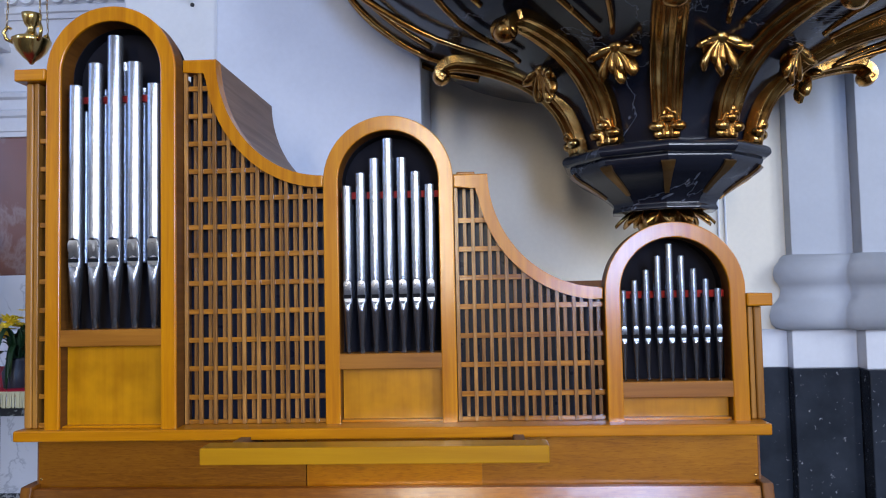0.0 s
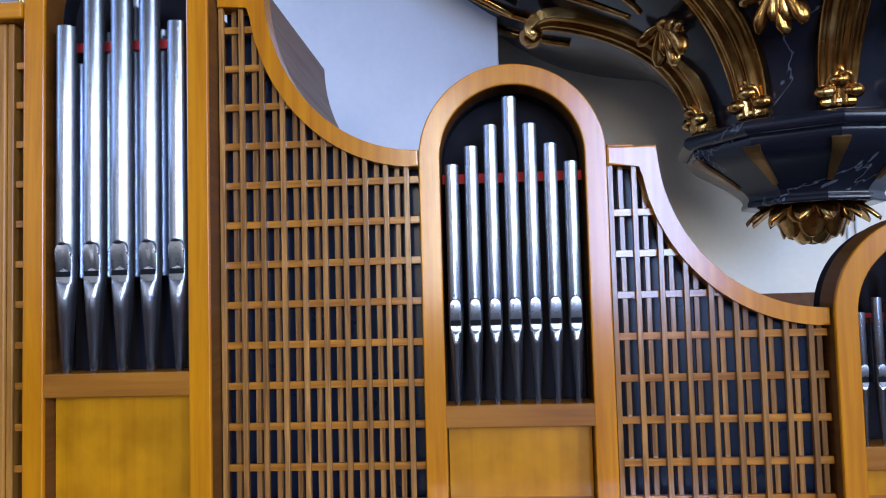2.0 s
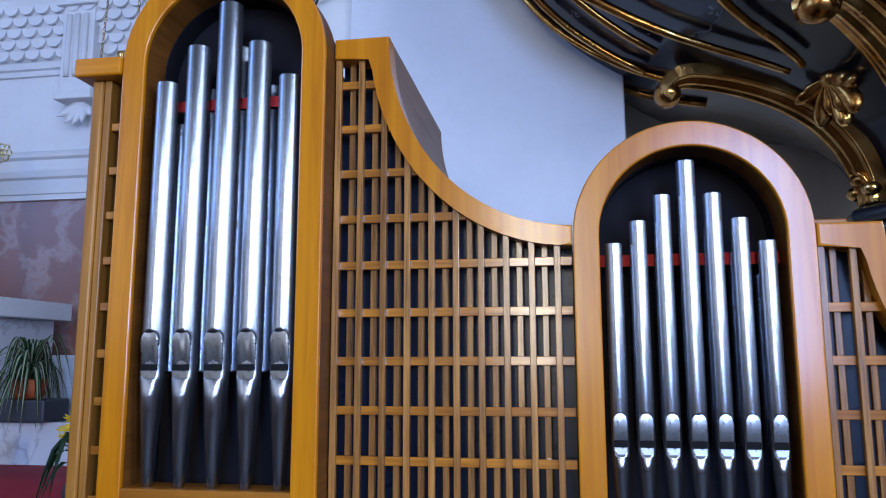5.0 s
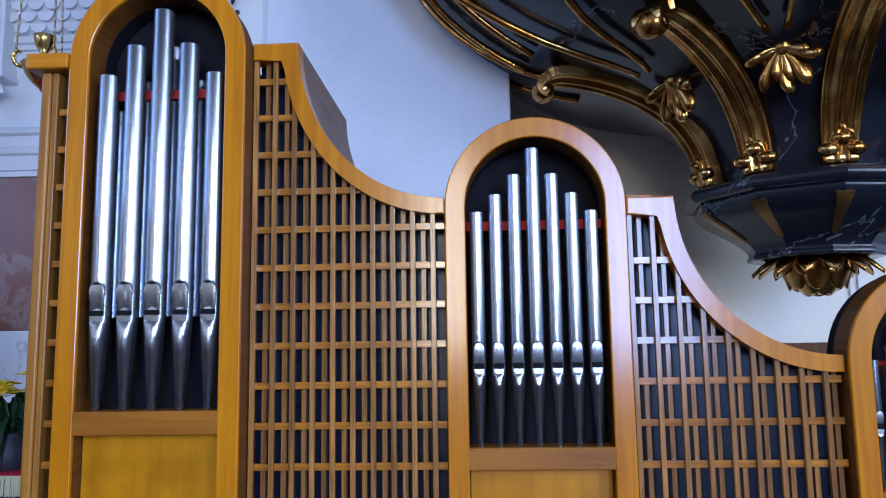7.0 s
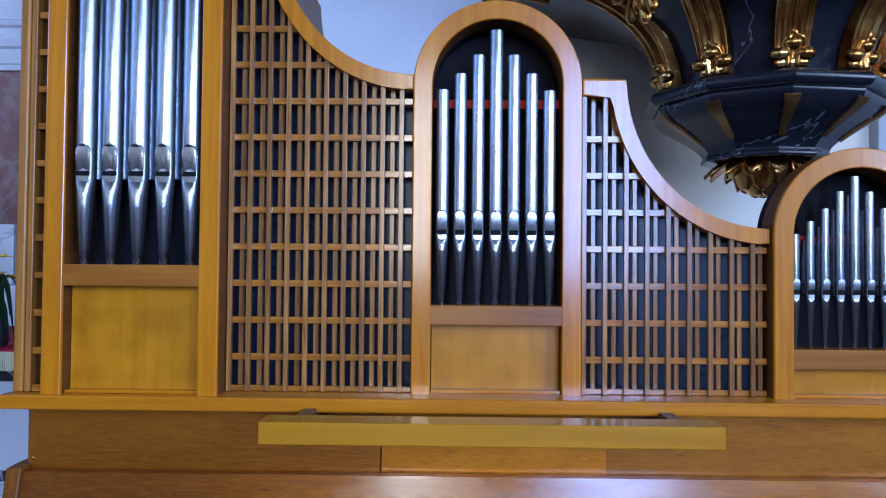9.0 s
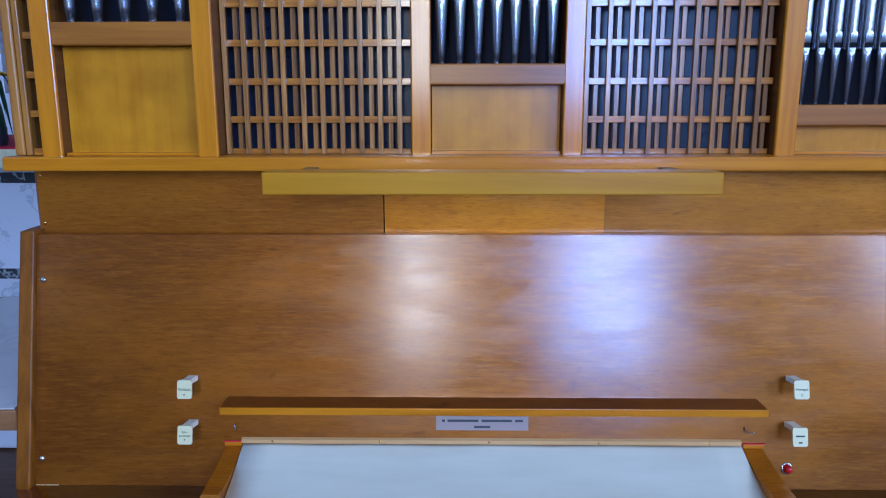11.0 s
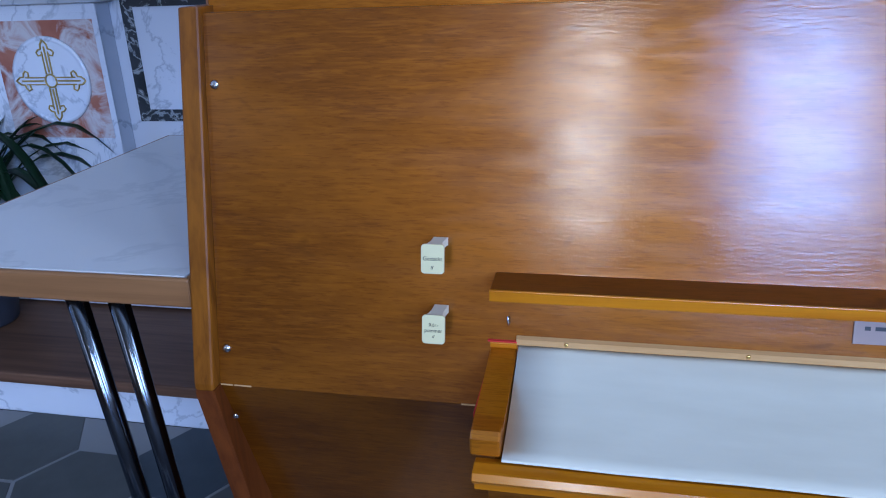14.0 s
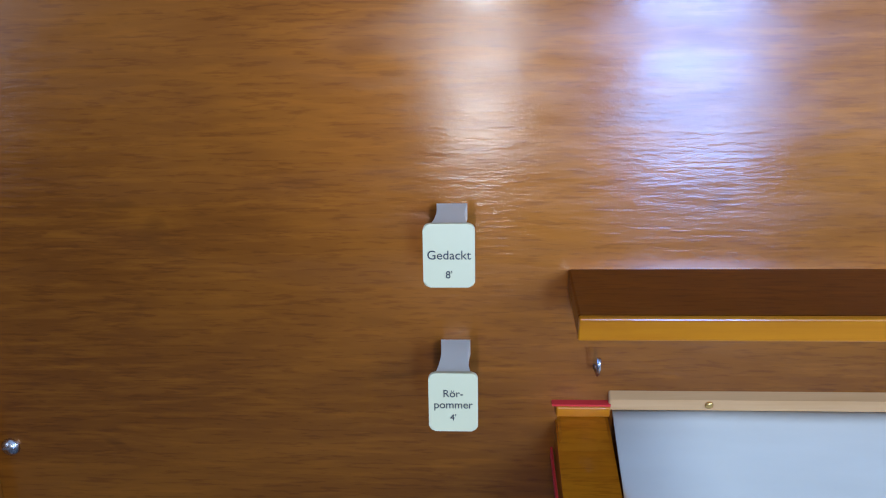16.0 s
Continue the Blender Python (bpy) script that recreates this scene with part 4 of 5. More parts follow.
def decagon(profile):
    """A ten-sided moulding: smooth up its profile, crisp at the ten corners."""
    bm = lathe(profile, RIBS, PX, PYC, -RIB0, True)
    for e in bm.edges:
        u, v = (w.co for w in e.verts)
        if abs(math.atan2(u.x - PX, u.y - PYC) - math.atan2(v.x - PX, v.y - PYC)) < 0.01:
            e.smooth = False
    return bm


def smoother(profile, n=4):
    """Points on a soft curve through a profile."""
    out = []
    for i in range(len(profile) - 1):
        a, b, c, d = (Vector(profile[max(0, min(len(profile) - 1, i + k))]) for k in (-1, 0, 1, 2))
        for k in range(n):
            f = k / n
            out.append(tuple(0.5 * (2 * b + (c - a) * f + (2 * a - 5 * b + 4 * c - d) * f * f + (3 * b - a - 3 * c + d) * f ** 3)))
    return out + [profile[-1]]


bm = decagon(smoother([(0.262, 1.798), (0.276, 1.797), (0.288, 1.799), (0.297, 1.806), (0.299, 1.815), (0.294, 1.825), (0.280, 1.832), (0.255, 1.833), (0.225, 1.834)]))
piece("rim", bm, BLACKMARBLE, pulpit, "black marbled ten-sided rim moulding")
_cup = [(0.118, 1.662), (0.150, 1.662), (0.153, 1.670), (0.149, 1.680), (0.156, 1.692), (0.172, 1.706), (0.194, 1.722), (0.222, 1.740), (0.250, 1.757), (0.270, 1.776), (0.277, 1.790), (0.274, 1.800)]
piece("cup", decagon(smoother(_cup, 3)), BLACKMARBLE, pulpit, "black marbled cup under the rim")


def ribbon(points, width, thick, theta, name, mat, label, flutes=0, parent=None):
    """A band that follows (r, z) points out of the axis, fluted lengthwise. width may change along it."""
    bm = bmesh.new()
    out, side = turn_to(theta), Vector((-math.cos(theta), math.sin(theta), 0))
    n = 6 * max(1, flutes)
    rows = []
    P = [Vector((r, z)) for r, z in points]
    for i, p in enumerate(P):
        way = (P[min(i + 1, len(P) - 1)] - P[max(i - 1, 0)]).normalized()
        nrm = Vector((way.y, -way.x))
        w = width(i / (len(P) - 1)) if callable(width) else width
        th = thick(i / (len(P) - 1)) if callable(thick) else thick
        row = []
        for k in range(n + 1):
            f = k / n
            d = th * (0.55 + 0.45 * math.sin(math.pi * f) ** 0.5)
            if flutes:
                d -= 0.26 * th * (0.5 - 0.5 * math.cos(2 * math.pi * f * flutes))
            q = p + nrm * d
            row.append(Vector((PX, PYC, q.y)) + out * q.x + side * (f - 0.5) * w)
        for k in (1, 0):
            q = p - nrm * 0.004
            row.append(Vector((PX, PYC, q.y)) + out * q.x + side * (k - 0.5) * w)
        rows.append([bm.verts.new(v) for v in row])
    m = len(rows[0])
    for a, b in zip(rows, rows[1:]):
        for k in range(m):
            j = (k + 1) % m
            bm.faces.new((a[k], a[j], b[j], b[k])).smooth = k < n
    bm.faces.new(rows[0][::-1])
    bm.faces.new(rows[-1])
    bmesh.ops.recalc_face_normals(bm, faces=bm.faces)
    return piece(name, bm, mat, pulpit, label) if parent is None else (part(name, bm, mat, parent, label))


def spiral_end(cr, cz, r0, turns=0.75, n=12, start=100):
    return [(cr + r0 * (1 - 0.55 * k / n) * math.cos(radians(start) - 2 * math.pi * turns * k / n), cz + r0 * (1 - 0.55 * k / n) * math.sin(radians(start) - 2 * math.pi * turns * k / n)) for k in range(n + 1)]


def leaf_mesh(length, width, curl, thick=0.004, lobes=0):
    """A long leaf from the origin along -z that curls out (towards -y)."""
    bm = bmesh.new()
    n = 7
    top, low = [], []
    for i in range(n + 1):
        f = i / n
        w = width * (math.sin(math.pi * min(1, 0.12 + 0.88 * f)) ** 0.7) * (1 + (0.18 * math.sin(f * 14) if lobes else 0))
        z = -length * f * (1 - 0.18 * curl * f)
        y = -curl * length * 0.55 * f ** 2.4
        top.append([bm.verts.new((s * w / 2, y - (thick if s == 0 else 0), z)) for s in (-1, 0, 1)])
        low.append([bm.verts.new((s * w / 2 * 0.9, y + thick, z)) for s in (-1, 1)])
    for i in range(n):
        a, b = top[i], top[i + 1]
        for k in (0, 1):
            bm.faces.new((a[k], a[k + 1], b[k + 1], b[k])).smooth = True
        c, d = low[i], low[i + 1]
        bm.faces.new((c[1], c[0], d[0], d[1]))
        bm.faces.new((a[0], b[0], d[0], c[0]))
        bm.faces.new((b[2], a[2], c[1], d[1]))
    bmesh.ops.recalc_face_normals(bm, faces=bm.faces)
    return bm


def joined(parts):
    """One bmesh out of (bmesh, matrix) pairs."""
    out = bmesh.new()
    for bm, m in parts:
        bm.transform(m)
        me = bpy.data.meshes.new("tmp")
        bm.to_mesh(me)
        bm.free()
        out.from_mesh(me)
        bpy.data.meshes.remove(me)
    return out


def ball(r, sx=1, sy=1, sz=1, seg=12):
    bm = bmesh.new()
    bmesh.ops.create_uvsphere(bm, u_segments=seg, v_segments=max(6, seg // 2 + 2), radius=r)
    for v in bm.verts:
        v.co = Vector((v.co.x * sx, v.co.y * sy, v.co.z * sz))
    for f in bm.faces:
        f.smooth = True
    return bm


def lobe(length, w, bend=0.0):
    """A rounded carved finger from the origin along -z, its tip curling out (towards -y) and aside."""
    pts = [(bend * length * f ** 2, -0.10 * length * math.sin(3.0 * f) - 0.42 * length * f ** 3.5, -length * f * (1 - 0.12 * f * f)) for f in [k / 8 for k in range(9)]]
    return tube(pts, [w * q for q in (0.55, 0.6, 0.72, 0.85, 0.98, 1.1, 1.15, 1.0, 0.4)], 8, None, 0.6)


def petal(r):
    """A rounded overlapping scale, proud at its lower edge."""
    bm = ball(r, 1.0, 0.30, 1.15, 10)
    for v in bm.verts:
        v.co.y -= 0.35 * max(0.0, -v.co.z) ** 1.5 / r ** 0.5
    return bm


RIBLINE = [(0.236, 1.842), (0.243, 1.875), (0.254, 1.91), (0.272, 1.95), (0.300, 1.99), (0.340, 2.03), (0.394, 2.064), (0.456, 2.090), (0.524, 2.108), (0.578, 2.116)]
RIBEND = [(0.612, 2.117), (0.640, 2.110), (0.659, 2.095), (0.665, 2.077), (0.659, 2.061), (0.646, 2.053)]
FOOT = [((-0.026, -0.014, 0.030), 0.021), ((0.026, -0.014, 0.030), 0.021), ((0, -0.020, 0.052), 0.021)]
for i in range(RIBS):
    t = RIB0 + 2 * math.pi * i / RIBS
    if math.cos(t) < -0.3:
        continue
    rib = ribbon(smoother(RIBLINE + RIBEND, 3), lambda f: 0.066 + 0.020 * math.sin(math.pi * min(1, f * 1.2)) if f < 0.72 else 0.062, lambda f: 0.042 - 0.014 * f, t, "rib", GOLD, "gilded fluted scroll rib", 3)
    at = Vector((PX, PYC, 2.069)) + turn_to(t) * 0.649
    piece("rib_volute", joined([(ball(0.027, 1.25, 1.0, 1.0, 16), Matrix.Translation(at) @ Matrix.Rotation(-t, 4, "Z"))]), GOLD, pulpit, "rounded gilded volute at a rib's end")
    at = Vector((PX, PYC, 1.835)) + turn_to(t) * 0.256
    m = Matrix.Translation(at) @ Matrix.Rotation(-t, 4, "Z")
    bits = [(ball(r, 1.05, 0.9, 0.75), m @ Matrix.Translation(p)) for p, r in FOOT]
    bits.append((box(-0.034, 0.034, -0.016, 0.024, 0.0, 0.026, 0.010), m))
    for s in (-1, 0, 1):
        bits.append((lobe(0.050, 0.012, 0.15 * s), m @ Matrix.Translation((s * 0.024, -0.012, 0.036 if s == 0 else 0.028)) @ Matrix.Rotation(radians(180 - 12 * s), 4, "Y")))
    piece("rib_foot", joined(bits), GOLD, pulpit, "gilded carved leaf foot of a rib")
    # tapering gilt strip under the rim
    ribbon([(0.272, 1.776), (0.262, 1.765), (0.246, 1.7535), (0.220, 1.7385), (0.193, 1.721), (0.171, 1.705)], lambda f: 0.032 * (1 - 0.78 * f) + 0.004, 0.004, t, "cup_strip", DULLGOLD, "tapering dull gilt strip")
    # leaf cluster and two thin mouldings between this rib and the next
    tm = t + math.pi / RIBS
    r0, z0 = 0.405, 2.050
    at = Vector((PX, PYC, z0)) + turn_to(tm) * r0
    m = Matrix.Translation(at) @ Matrix.Rotation(-tm, 4, "Z") @ Matrix.Rotation(radians(38), 4, "X")
    if math.cos(tm) > 0:
        heart = [(ball(0.017, 1.3, 0.8, 1.0), m), (ball(0.042, 1.0, 0.24, 0.85), m @ Matrix.Translation((0, 0.004, -0.024)))]
        orn = piece("acanthus_ornament", joined(heart), GOLD, pulpit, "gilded carved acanthus hanging between the ribs")
        for a, ln, w, c in ((3, 0.092, 0.0160, 0.12), (-22, 0.066, 0.0150, -0.20), (26, 0.064, 0.0150, 0.22), (-46, 0.084, 0.0165, -0.25), (48, 0.088, 0.0165, 0.28), (-74, 0.078, 0.0155, 0.10), (77, 0.074, 0.0155, -0.10), (-100, 0.050, 0.013, -0.3), (102, 0.052, 0.013, 0.3)):
            bm = lobe(ln, w, c)
            bm.transform(m @ Matrix.Rotation(radians(a), 4, "Y"))
            piece("lobe", bm, GOLD, orn)
    for s in (-1, 1):
        line = []
        for k in range(14):
            z = 2.150 + 0.33 * (k / 13) ** 1.2
            line.append(Vector((PX, PYC, z - 0.010)) + turn_to(t + s * radians(4.2)) * (bowl_r(z) + 0.018))
        piece("moulding", tube(line, 0.0085, 8), GOLD, pulpit, "thin gilded moulding along the bowl")
    for s in (-1, 1) if math.cos(tm) > 0 else ():
        line = []
        for k in range(18):
            z = 2.075 + 0.40 * (k / 17) ** 1.25
            spread = s * radians(2.0 + 9.5 * min(1, (k / 10)))
            line.append(Vector((PX, PYC, z - 0.012)) + turn_to(tm + spread) * (bowl_r(z) + 0.040))
        piece("moulding", tube(line, [0.007 + 0.0004 * k for k in range(18)], 8), GOLD, pulpit, "thin gilded moulding along the bowl")
# two bright mouldings and a leaf sprig along the outer panel
for deg in (93, 104):
    line = []
    for k in range(22):
        z = 2.105 + 0.50 * (k / 21) ** 1.2
        line.append(Vector((PX, PYC, z - 0.004)) + turn_to(radians(deg - 6 * (1 - k / 21) ** 2)) * (bowl_r(z) + 0.016))
    piece("edge_moulding", tube(line, 0.0085, 8), GOLD, pulpit, "bright gilded edge moulding")
line = []
for k in range(8):
    z = 2.22 + 0.018 * k
    line.append(Vector((PX, PYC, z)) + turn_to(radians(98)) * (bowl_r(z) + 0.010))
sprig = piece("sprig", tube(line, 0.010, 8), GOLD, pulpit, "small gilded leaf sprig")
for k, (deg, z, a, ln) in enumerate(((97, 2.245, 150, 0.06), (98, 2.265, 120, 0.07), (99, 2.285, 165, 0.075), (98, 2.305, 110, 0.06), (100, 2.325, 145, 0.07), (99, 2.345, 175, 0.05), (97, 2.225, -20, 0.06), (98, 2.235, 20, 0.05))):
    m = Matrix.Translation(Vector((PX, PYC, z)) + turn_to(radians(deg)) * (bowl_r(z) + 0.012)) @ Matrix.Rotation(-radians(deg), 4, "Z") @ Matrix.Rotation(radians(60), 4, "X") @ Matrix.Rotation(radians(a), 4, "Y")
    bm = lobe(ln, 0.014, 0.3 if k % 2 else -0.3)
    bm.transform(m)
    piece("leaf", bm, GOLD, sprig)
# gilded leaf pendant below
bits = []
for ring, (count, el, size) in enumerate(((9, 4, 0.032), (8, 30, 0.031), (7, 54, 0.027), (5, 76, 0.020))):
    for k in range(count):
        a = 2 * math.pi * (k + 0.5 * ring) / count
        m = Matrix.Translation((PX, PYC, 1.668)) @ Matrix.Rotation(-a, 4, "Z") @ Matrix.Rotation(radians(el), 4, "X") @ Matrix.Translation((0, -0.078, -0.004))
        bits.append((petal(size), m))
for k in range(14):
    a = 2 * math.pi * (k + 0.25) / 14
    m = Matrix.Translation((PX, PYC, 1.670)) @ Matrix.Rotation(-a, 4, "Z") @ Matrix.Translation((0, -0.082, 0)) @ Matrix.Rotation(radians(-68), 4, "X")
    bits.append((leaf_mesh(0.066, 0.044, -0.5, 0.005, 0), m))
bits.append((ball(0.080, 1, 1, 0.80, 20), Matrix.Translation((PX, PYC, 1.668))))
piece("leaf_pendant", joined(bits), GOLD, pulpit, "gilded leaf pendant under the cup")
piece("wall_bracket", box(PX - 0.35, PX + 0.35, PYC + 0.40, 1.252, 2.35, 3.1, 0.01), BLACKMARBLE, pulpit, "black marbled back joining the wall")

pulpit.location, pulpit.scale = (0.736, 0.762, 1.626), (1.025, 1.025, 1.025)

# ---- side altar ----
AY = 1.10
altar = thing("altar", (-2.2, 1.5, 0.13), "white marble side altar with inlaid panels", "altar")
structure("trim_altar_step", box(-3.6, -0.93, 0.70, 2.6, -0.002, 0.098, 0.006), WHITEMARBLE, "white marble riser of the altar step")
structure("trim_step_top", box(-3.62, -0.93, 0.685, 2.6, 0.0985, 0.130, 0.005), OLDWOOD, "worn brown wooden altar step")
piece("altar_body", box(-3.4, -1.02, AY + 0.02, 1.75, 0.131, 1.085, 0.004), WHITEMARBLE, altar, "white veined marble altar body")
piece("altar_base", box(-3.4, -1.0, AY - 0.06, AY + 0.02, 0.131, 0.235, 0.012), WHITEMARBLE, altar, "white marble base moulding")
piece("pilaster", box(-2.03, -1.565, AY - 0.045, AY + 0.0195, 0.236, 1.03, 0.004), WHITEMARBLE, altar, "projecting white marble pier")
piece("pilaster_cap", box(-2.06, -1.545, AY - 0.065, AY + 0.0195, 1.0305, 1.082, 0.008), WHITEMARBLE, altar, "moulded cap of the pier")
PANX, PANZ, PANH = -1.742, 0.826, 0.163
piece("inlay_panel", box(PANX - PANH, PANX + PANH, AY - 0.0485, AY - 0.0455, PANZ - PANH, PANZ + PANH), REDMARBLE, altar, "red breccia panel")
piece("inlay_border", prism([(PANX - 0.180, PANZ - 0.180), (PANX + 0.180, PANZ - 0.180), (PANX + 0.180, PANZ + 0.180), (PANX - 0.180, PANZ + 0.180)], AY - 0.0478, AY - 0.0452), WHITEMARBLE, altar, "white marble border")
bm = lathe([(0.122, 0), (0.122, 0.006), (0.112, 0.008), (0.108, 0.005)], 40)
ob = piece("roundel", bm, WHITEMARBLE, altar, "round white marble medallion")
ob.matrix_basis = pose(PANX, AY - 0.0486, PANZ, 90, 0, 0)
bits = []
for k in range(4):
    m = Matrix.Translation((PANX, AY - 0.055, PANZ)) @ Matrix.Rotation(math.pi / 2 * k, 4, "Y") @ Matrix.Scale(1.15, 4)
    for s in (-1, 1):
        bits.append((box(s * 0.0085 - 0.0014, s * 0.0085 + 0.0014, -0.002, 0.001, 0.016, 0.070, 0.0005), m))
        bits.append((tube([(s * 0.008, 0, 0.062), (s * 0.020, 0, 0.060), (s * 0.024, 0, 0.068), (s * 0.018, 0, 0.074), (s * 0.010, 0, 0.076), (s * 0.009, 0, 0.086), (0, 0, 0.098)], 0.0022, 6), m))
    bits.append((box(-0.0020, 0.0020, -0.001, 0.001, 0.020, 0.082, 0.0005), m))
bits.append((tube([(0.018 * math.cos(a), 0, 0.018 * math.sin(a)) for a in [2 * math.pi * k / 16 for k in range(17)]], 0.0026, 6), Matrix.Translation((PANX, AY - 0.055, PANZ))))
piece("inlay_cross", joined(bits), OLDGILT, altar, "gilt-edged cross on the medallion")


def inlay_frame(x0, x1, z0, z1, w, y, mat, name, label):
    bm = bmesh.new()
    add_box(bm, x0, x1, y - 0.003, y, z1 - w, z1)
    add_box(bm, x0, x1, y - 0.003, y, z0, z0 + w)
    add_box(bm, x0, x0 + w, y - 0.003, y, z0 + w, z1 - w)
    add_box(bm, x1 - w, x1, y - 0.003, y, z0 + w, z1 - w)
    piece(name, bm, mat, altar, label)


inlay_frame(-1.53, -1.06, 0.698, 1.047, 0.034, AY + 0.0195, GREENMARBLE, "inlay_frame", "black and grey marble inlaid frame")
inlay_frame(-1.53, -1.06, 0.26, 0.62, 0.034, AY + 0.0195, GREENMARBLE, "inlay_frame", "black and grey marble inlaid frame")
piece("altar_table", box(-3.45, -0.98, 0.87, 1.78, 1.086, 1.128, 0.006), WHITEMARBLE, altar, "white marble altar table")
piece("altar_step", box(-3.45, -0.98, 1.70, 2.42, 1.1285, 1.300, 0.006), WHITEMARBLE, altar, "white marble step behind the table")
# cloth with its fringe
cl = thing("altar_cloth", (-2.2, 0.86, 1.13), "crimson altar cloth with a straw-coloured fringe", "altar cloth")
bm = bmesh.new()
rows = []
for y, z in ((1.66, 1.134), (1.3, 1.134), (0.95, 1.134), (0.868, 1.134), (0.858, 1.131), (0.853, 1.122), (0.851, 1.110),
             (0.854, 1.110), (0.856, 1.121), (0.860, 1.128), (0.869, 1.1305), (0.95, 1.1305), (1.66, 1.1305)):
    rows.append([bm.verts.new((-3.3 + 2.3 * k / 40, y - (0.002 * math.sin(k * 1.3) if z < 1.125 else 0), z)) for k in range(41)])
for a, b in zip(rows, rows[1:] + rows[:1]):
    for k in range(40):
        bm.faces.new((a[k], a[k + 1], b[k + 1], b[k])).smooth = True
bmesh.ops.recalc_face_normals(bm, faces=bm.faces)
piece("cloth", bm, REDCLOTH, cl, "crimson cloth")
bm = bmesh.new()
rnd = random.Random(4)
x = -2.75
while x < -1.0:
    s = rnd.uniform(-0.002, 0.002)
    d = rnd.uniform(-0.003, 0.002)
    a = [bm.verts.new(p) for p in ((x, 0.848 + d, 1.124), (x + 0.0042, 0.848 + d, 1.124), (x + 0.0042 + s, 0.846 + d, 1.073 + rnd.uniform(0, 0.005)), (x + s, 0.846 + d, 1.073))]
    b = [bm.verts.new((v.co.x, v.co.y + 0.002, v.co.z)) for v in a]
    bm.faces.new(a)
    for i in range(4):
        bm.faces.new((a[i], b[i], b[(i + 1) % 4], a[(i + 1) % 4]))
    x += 0.0048
add_box(bm, -3.3, -1.0, 0.8485, 0.852, 1.1185, 1.128)
bmesh.ops.recalc_face_normals(bm, faces=bm.faces)
tagged(piece("fringe", bm, FRINGE, cl, "straw-coloured thread fringe"), kind="stuff")

# retable wall
RY = 2.35
structure("wall_retable", box(-6.0, -0.9, RY, 2.6, 0.13, 6.5), REDWALL, "dull red marble wall behind the altar")


def moulding(x0, x1, prof, name, mat, label):
    structure(name, prism(prof, x0, x1, "x"), mat, label)


moulding(-3.9, -0.92, [(RY, 2.32), (RY - 0.02, 2.32), (RY - 0.022, 2.345), (RY - 0.03, 2.35), (RY - 0.03, 2.42), (RY - 0.045, 2.43), (RY - 0.05, 2.455), (RY - 0.03, 2.47), (RY - 0.03, 2.52), (RY - 0.05, 2.53), (RY - 0.055, 2.55), (RY - 0.02, 2.57), (RY, 2.57)], "trim_retable_band", STUCCO, "pale stucco band with fine mouldings")
structure("trim_retable_field", box(-3.9, -0.92, RY - 0.012, RY, 2.5705, 2.96), STUCCO, "smooth pale stucco field")
moulding(-3.9, -0.92, [(RY, 2.96), (RY - 0.03, 2.96), (RY - 0.035, 2.985), (RY - 0.05, 2.99), (RY - 0.055, 3.02), (RY - 0.04, 3.03), (RY - 0.06, 3.05), (RY - 0.14, 3.32), (RY - 0.18, 3.36), (RY - 0.18, 3.7), (RY, 3.7)], "trim_retable_cornice", STUCCO, "pale stucco cornice")
sc = solid("scale_ornament", bmesh.new(), STUCCO, "rows of pale carved stucco scales under the cornice", "ornament", kind="stuff")
bm = bmesh.new()
for row in range(5):
    for k in range(26):
        x = -3.6 + 0.085 * k + (0.042 if row % 2 else 0)
        z = 3.075 + 0.052 * row
        y = RY - 0.068 - 0.016 * row
        pts = [(x + 0.042 * math.cos(a), y - 0.006, z + 0.045 * math.sin(a)) for a in [math.pi + math.pi * j / 8 for j in range(9)]]
        f = [bm.verts.new(p) for p in pts]
        g = [bm.verts.new((p[0], p[1] + 0.02, p[2])) for p in pts]
        bm.faces.new(f)
        for j in range(8):
            bm.faces.new((f[j], g[j], g[j + 1], f[j + 1]))
bmesh.ops.recalc_face_normals(bm, faces=bm.faces)
bm.to_mesh(sc.data)
bm.free()


def console_bracket(x, y, z, s=1.0):
    ob = thing("corbel", (x, y, z), "pale fluted stucco corbel with a carved drop", "corbel", "corbels of the retable")
    part("block", box(-0.085 * s, 0.085 * s, -0.10 * s, 0.06, 0.16 * s, 0.60 * s, 0.006), STUCCO, ob)
    for k in (-1, 0, 1):
        part("flute", tube([(k * 0.045 * s, -0.102 * s, 0.24 * s), (k * 0.045 * s, -0.106 * s, 0.3 * s), (k * 0.045 * s, -0.106 * s, 0.56 * s)], 0.014 * s, 8), STUCCO, ob)
    part("abacus", box(-0.10 * s, 0.10 * s, -0.115 * s, 0.06, 0.125 * s, 0.158 * s, 0.006), STUCCO, ob)
    part("cap", box(-0.11 * s, 0.11 * s, -0.13 * s, 0.06, 0.602 * s, 0.66 * s, 0.008), STUCCO, ob)
    bits = [(leaf_mesh(0.13 * s, 0.05 * s, 0.4, 0.006, 1), Matrix.Translation((0, -0.06 * s, 0.125 * s)) @ Matrix.Rotation(radians(a), 4, "Y")) for a in (-50, -22, 0, 22, 50)]
    part("shell_drop", joined(bits), STUCCO, ob, "carved stucco shell drop")
    return ob


console_bracket(-2.46, RY - 0.03, 2.66)
console_bracket(-3.42, RY - 0.03, 2.66)

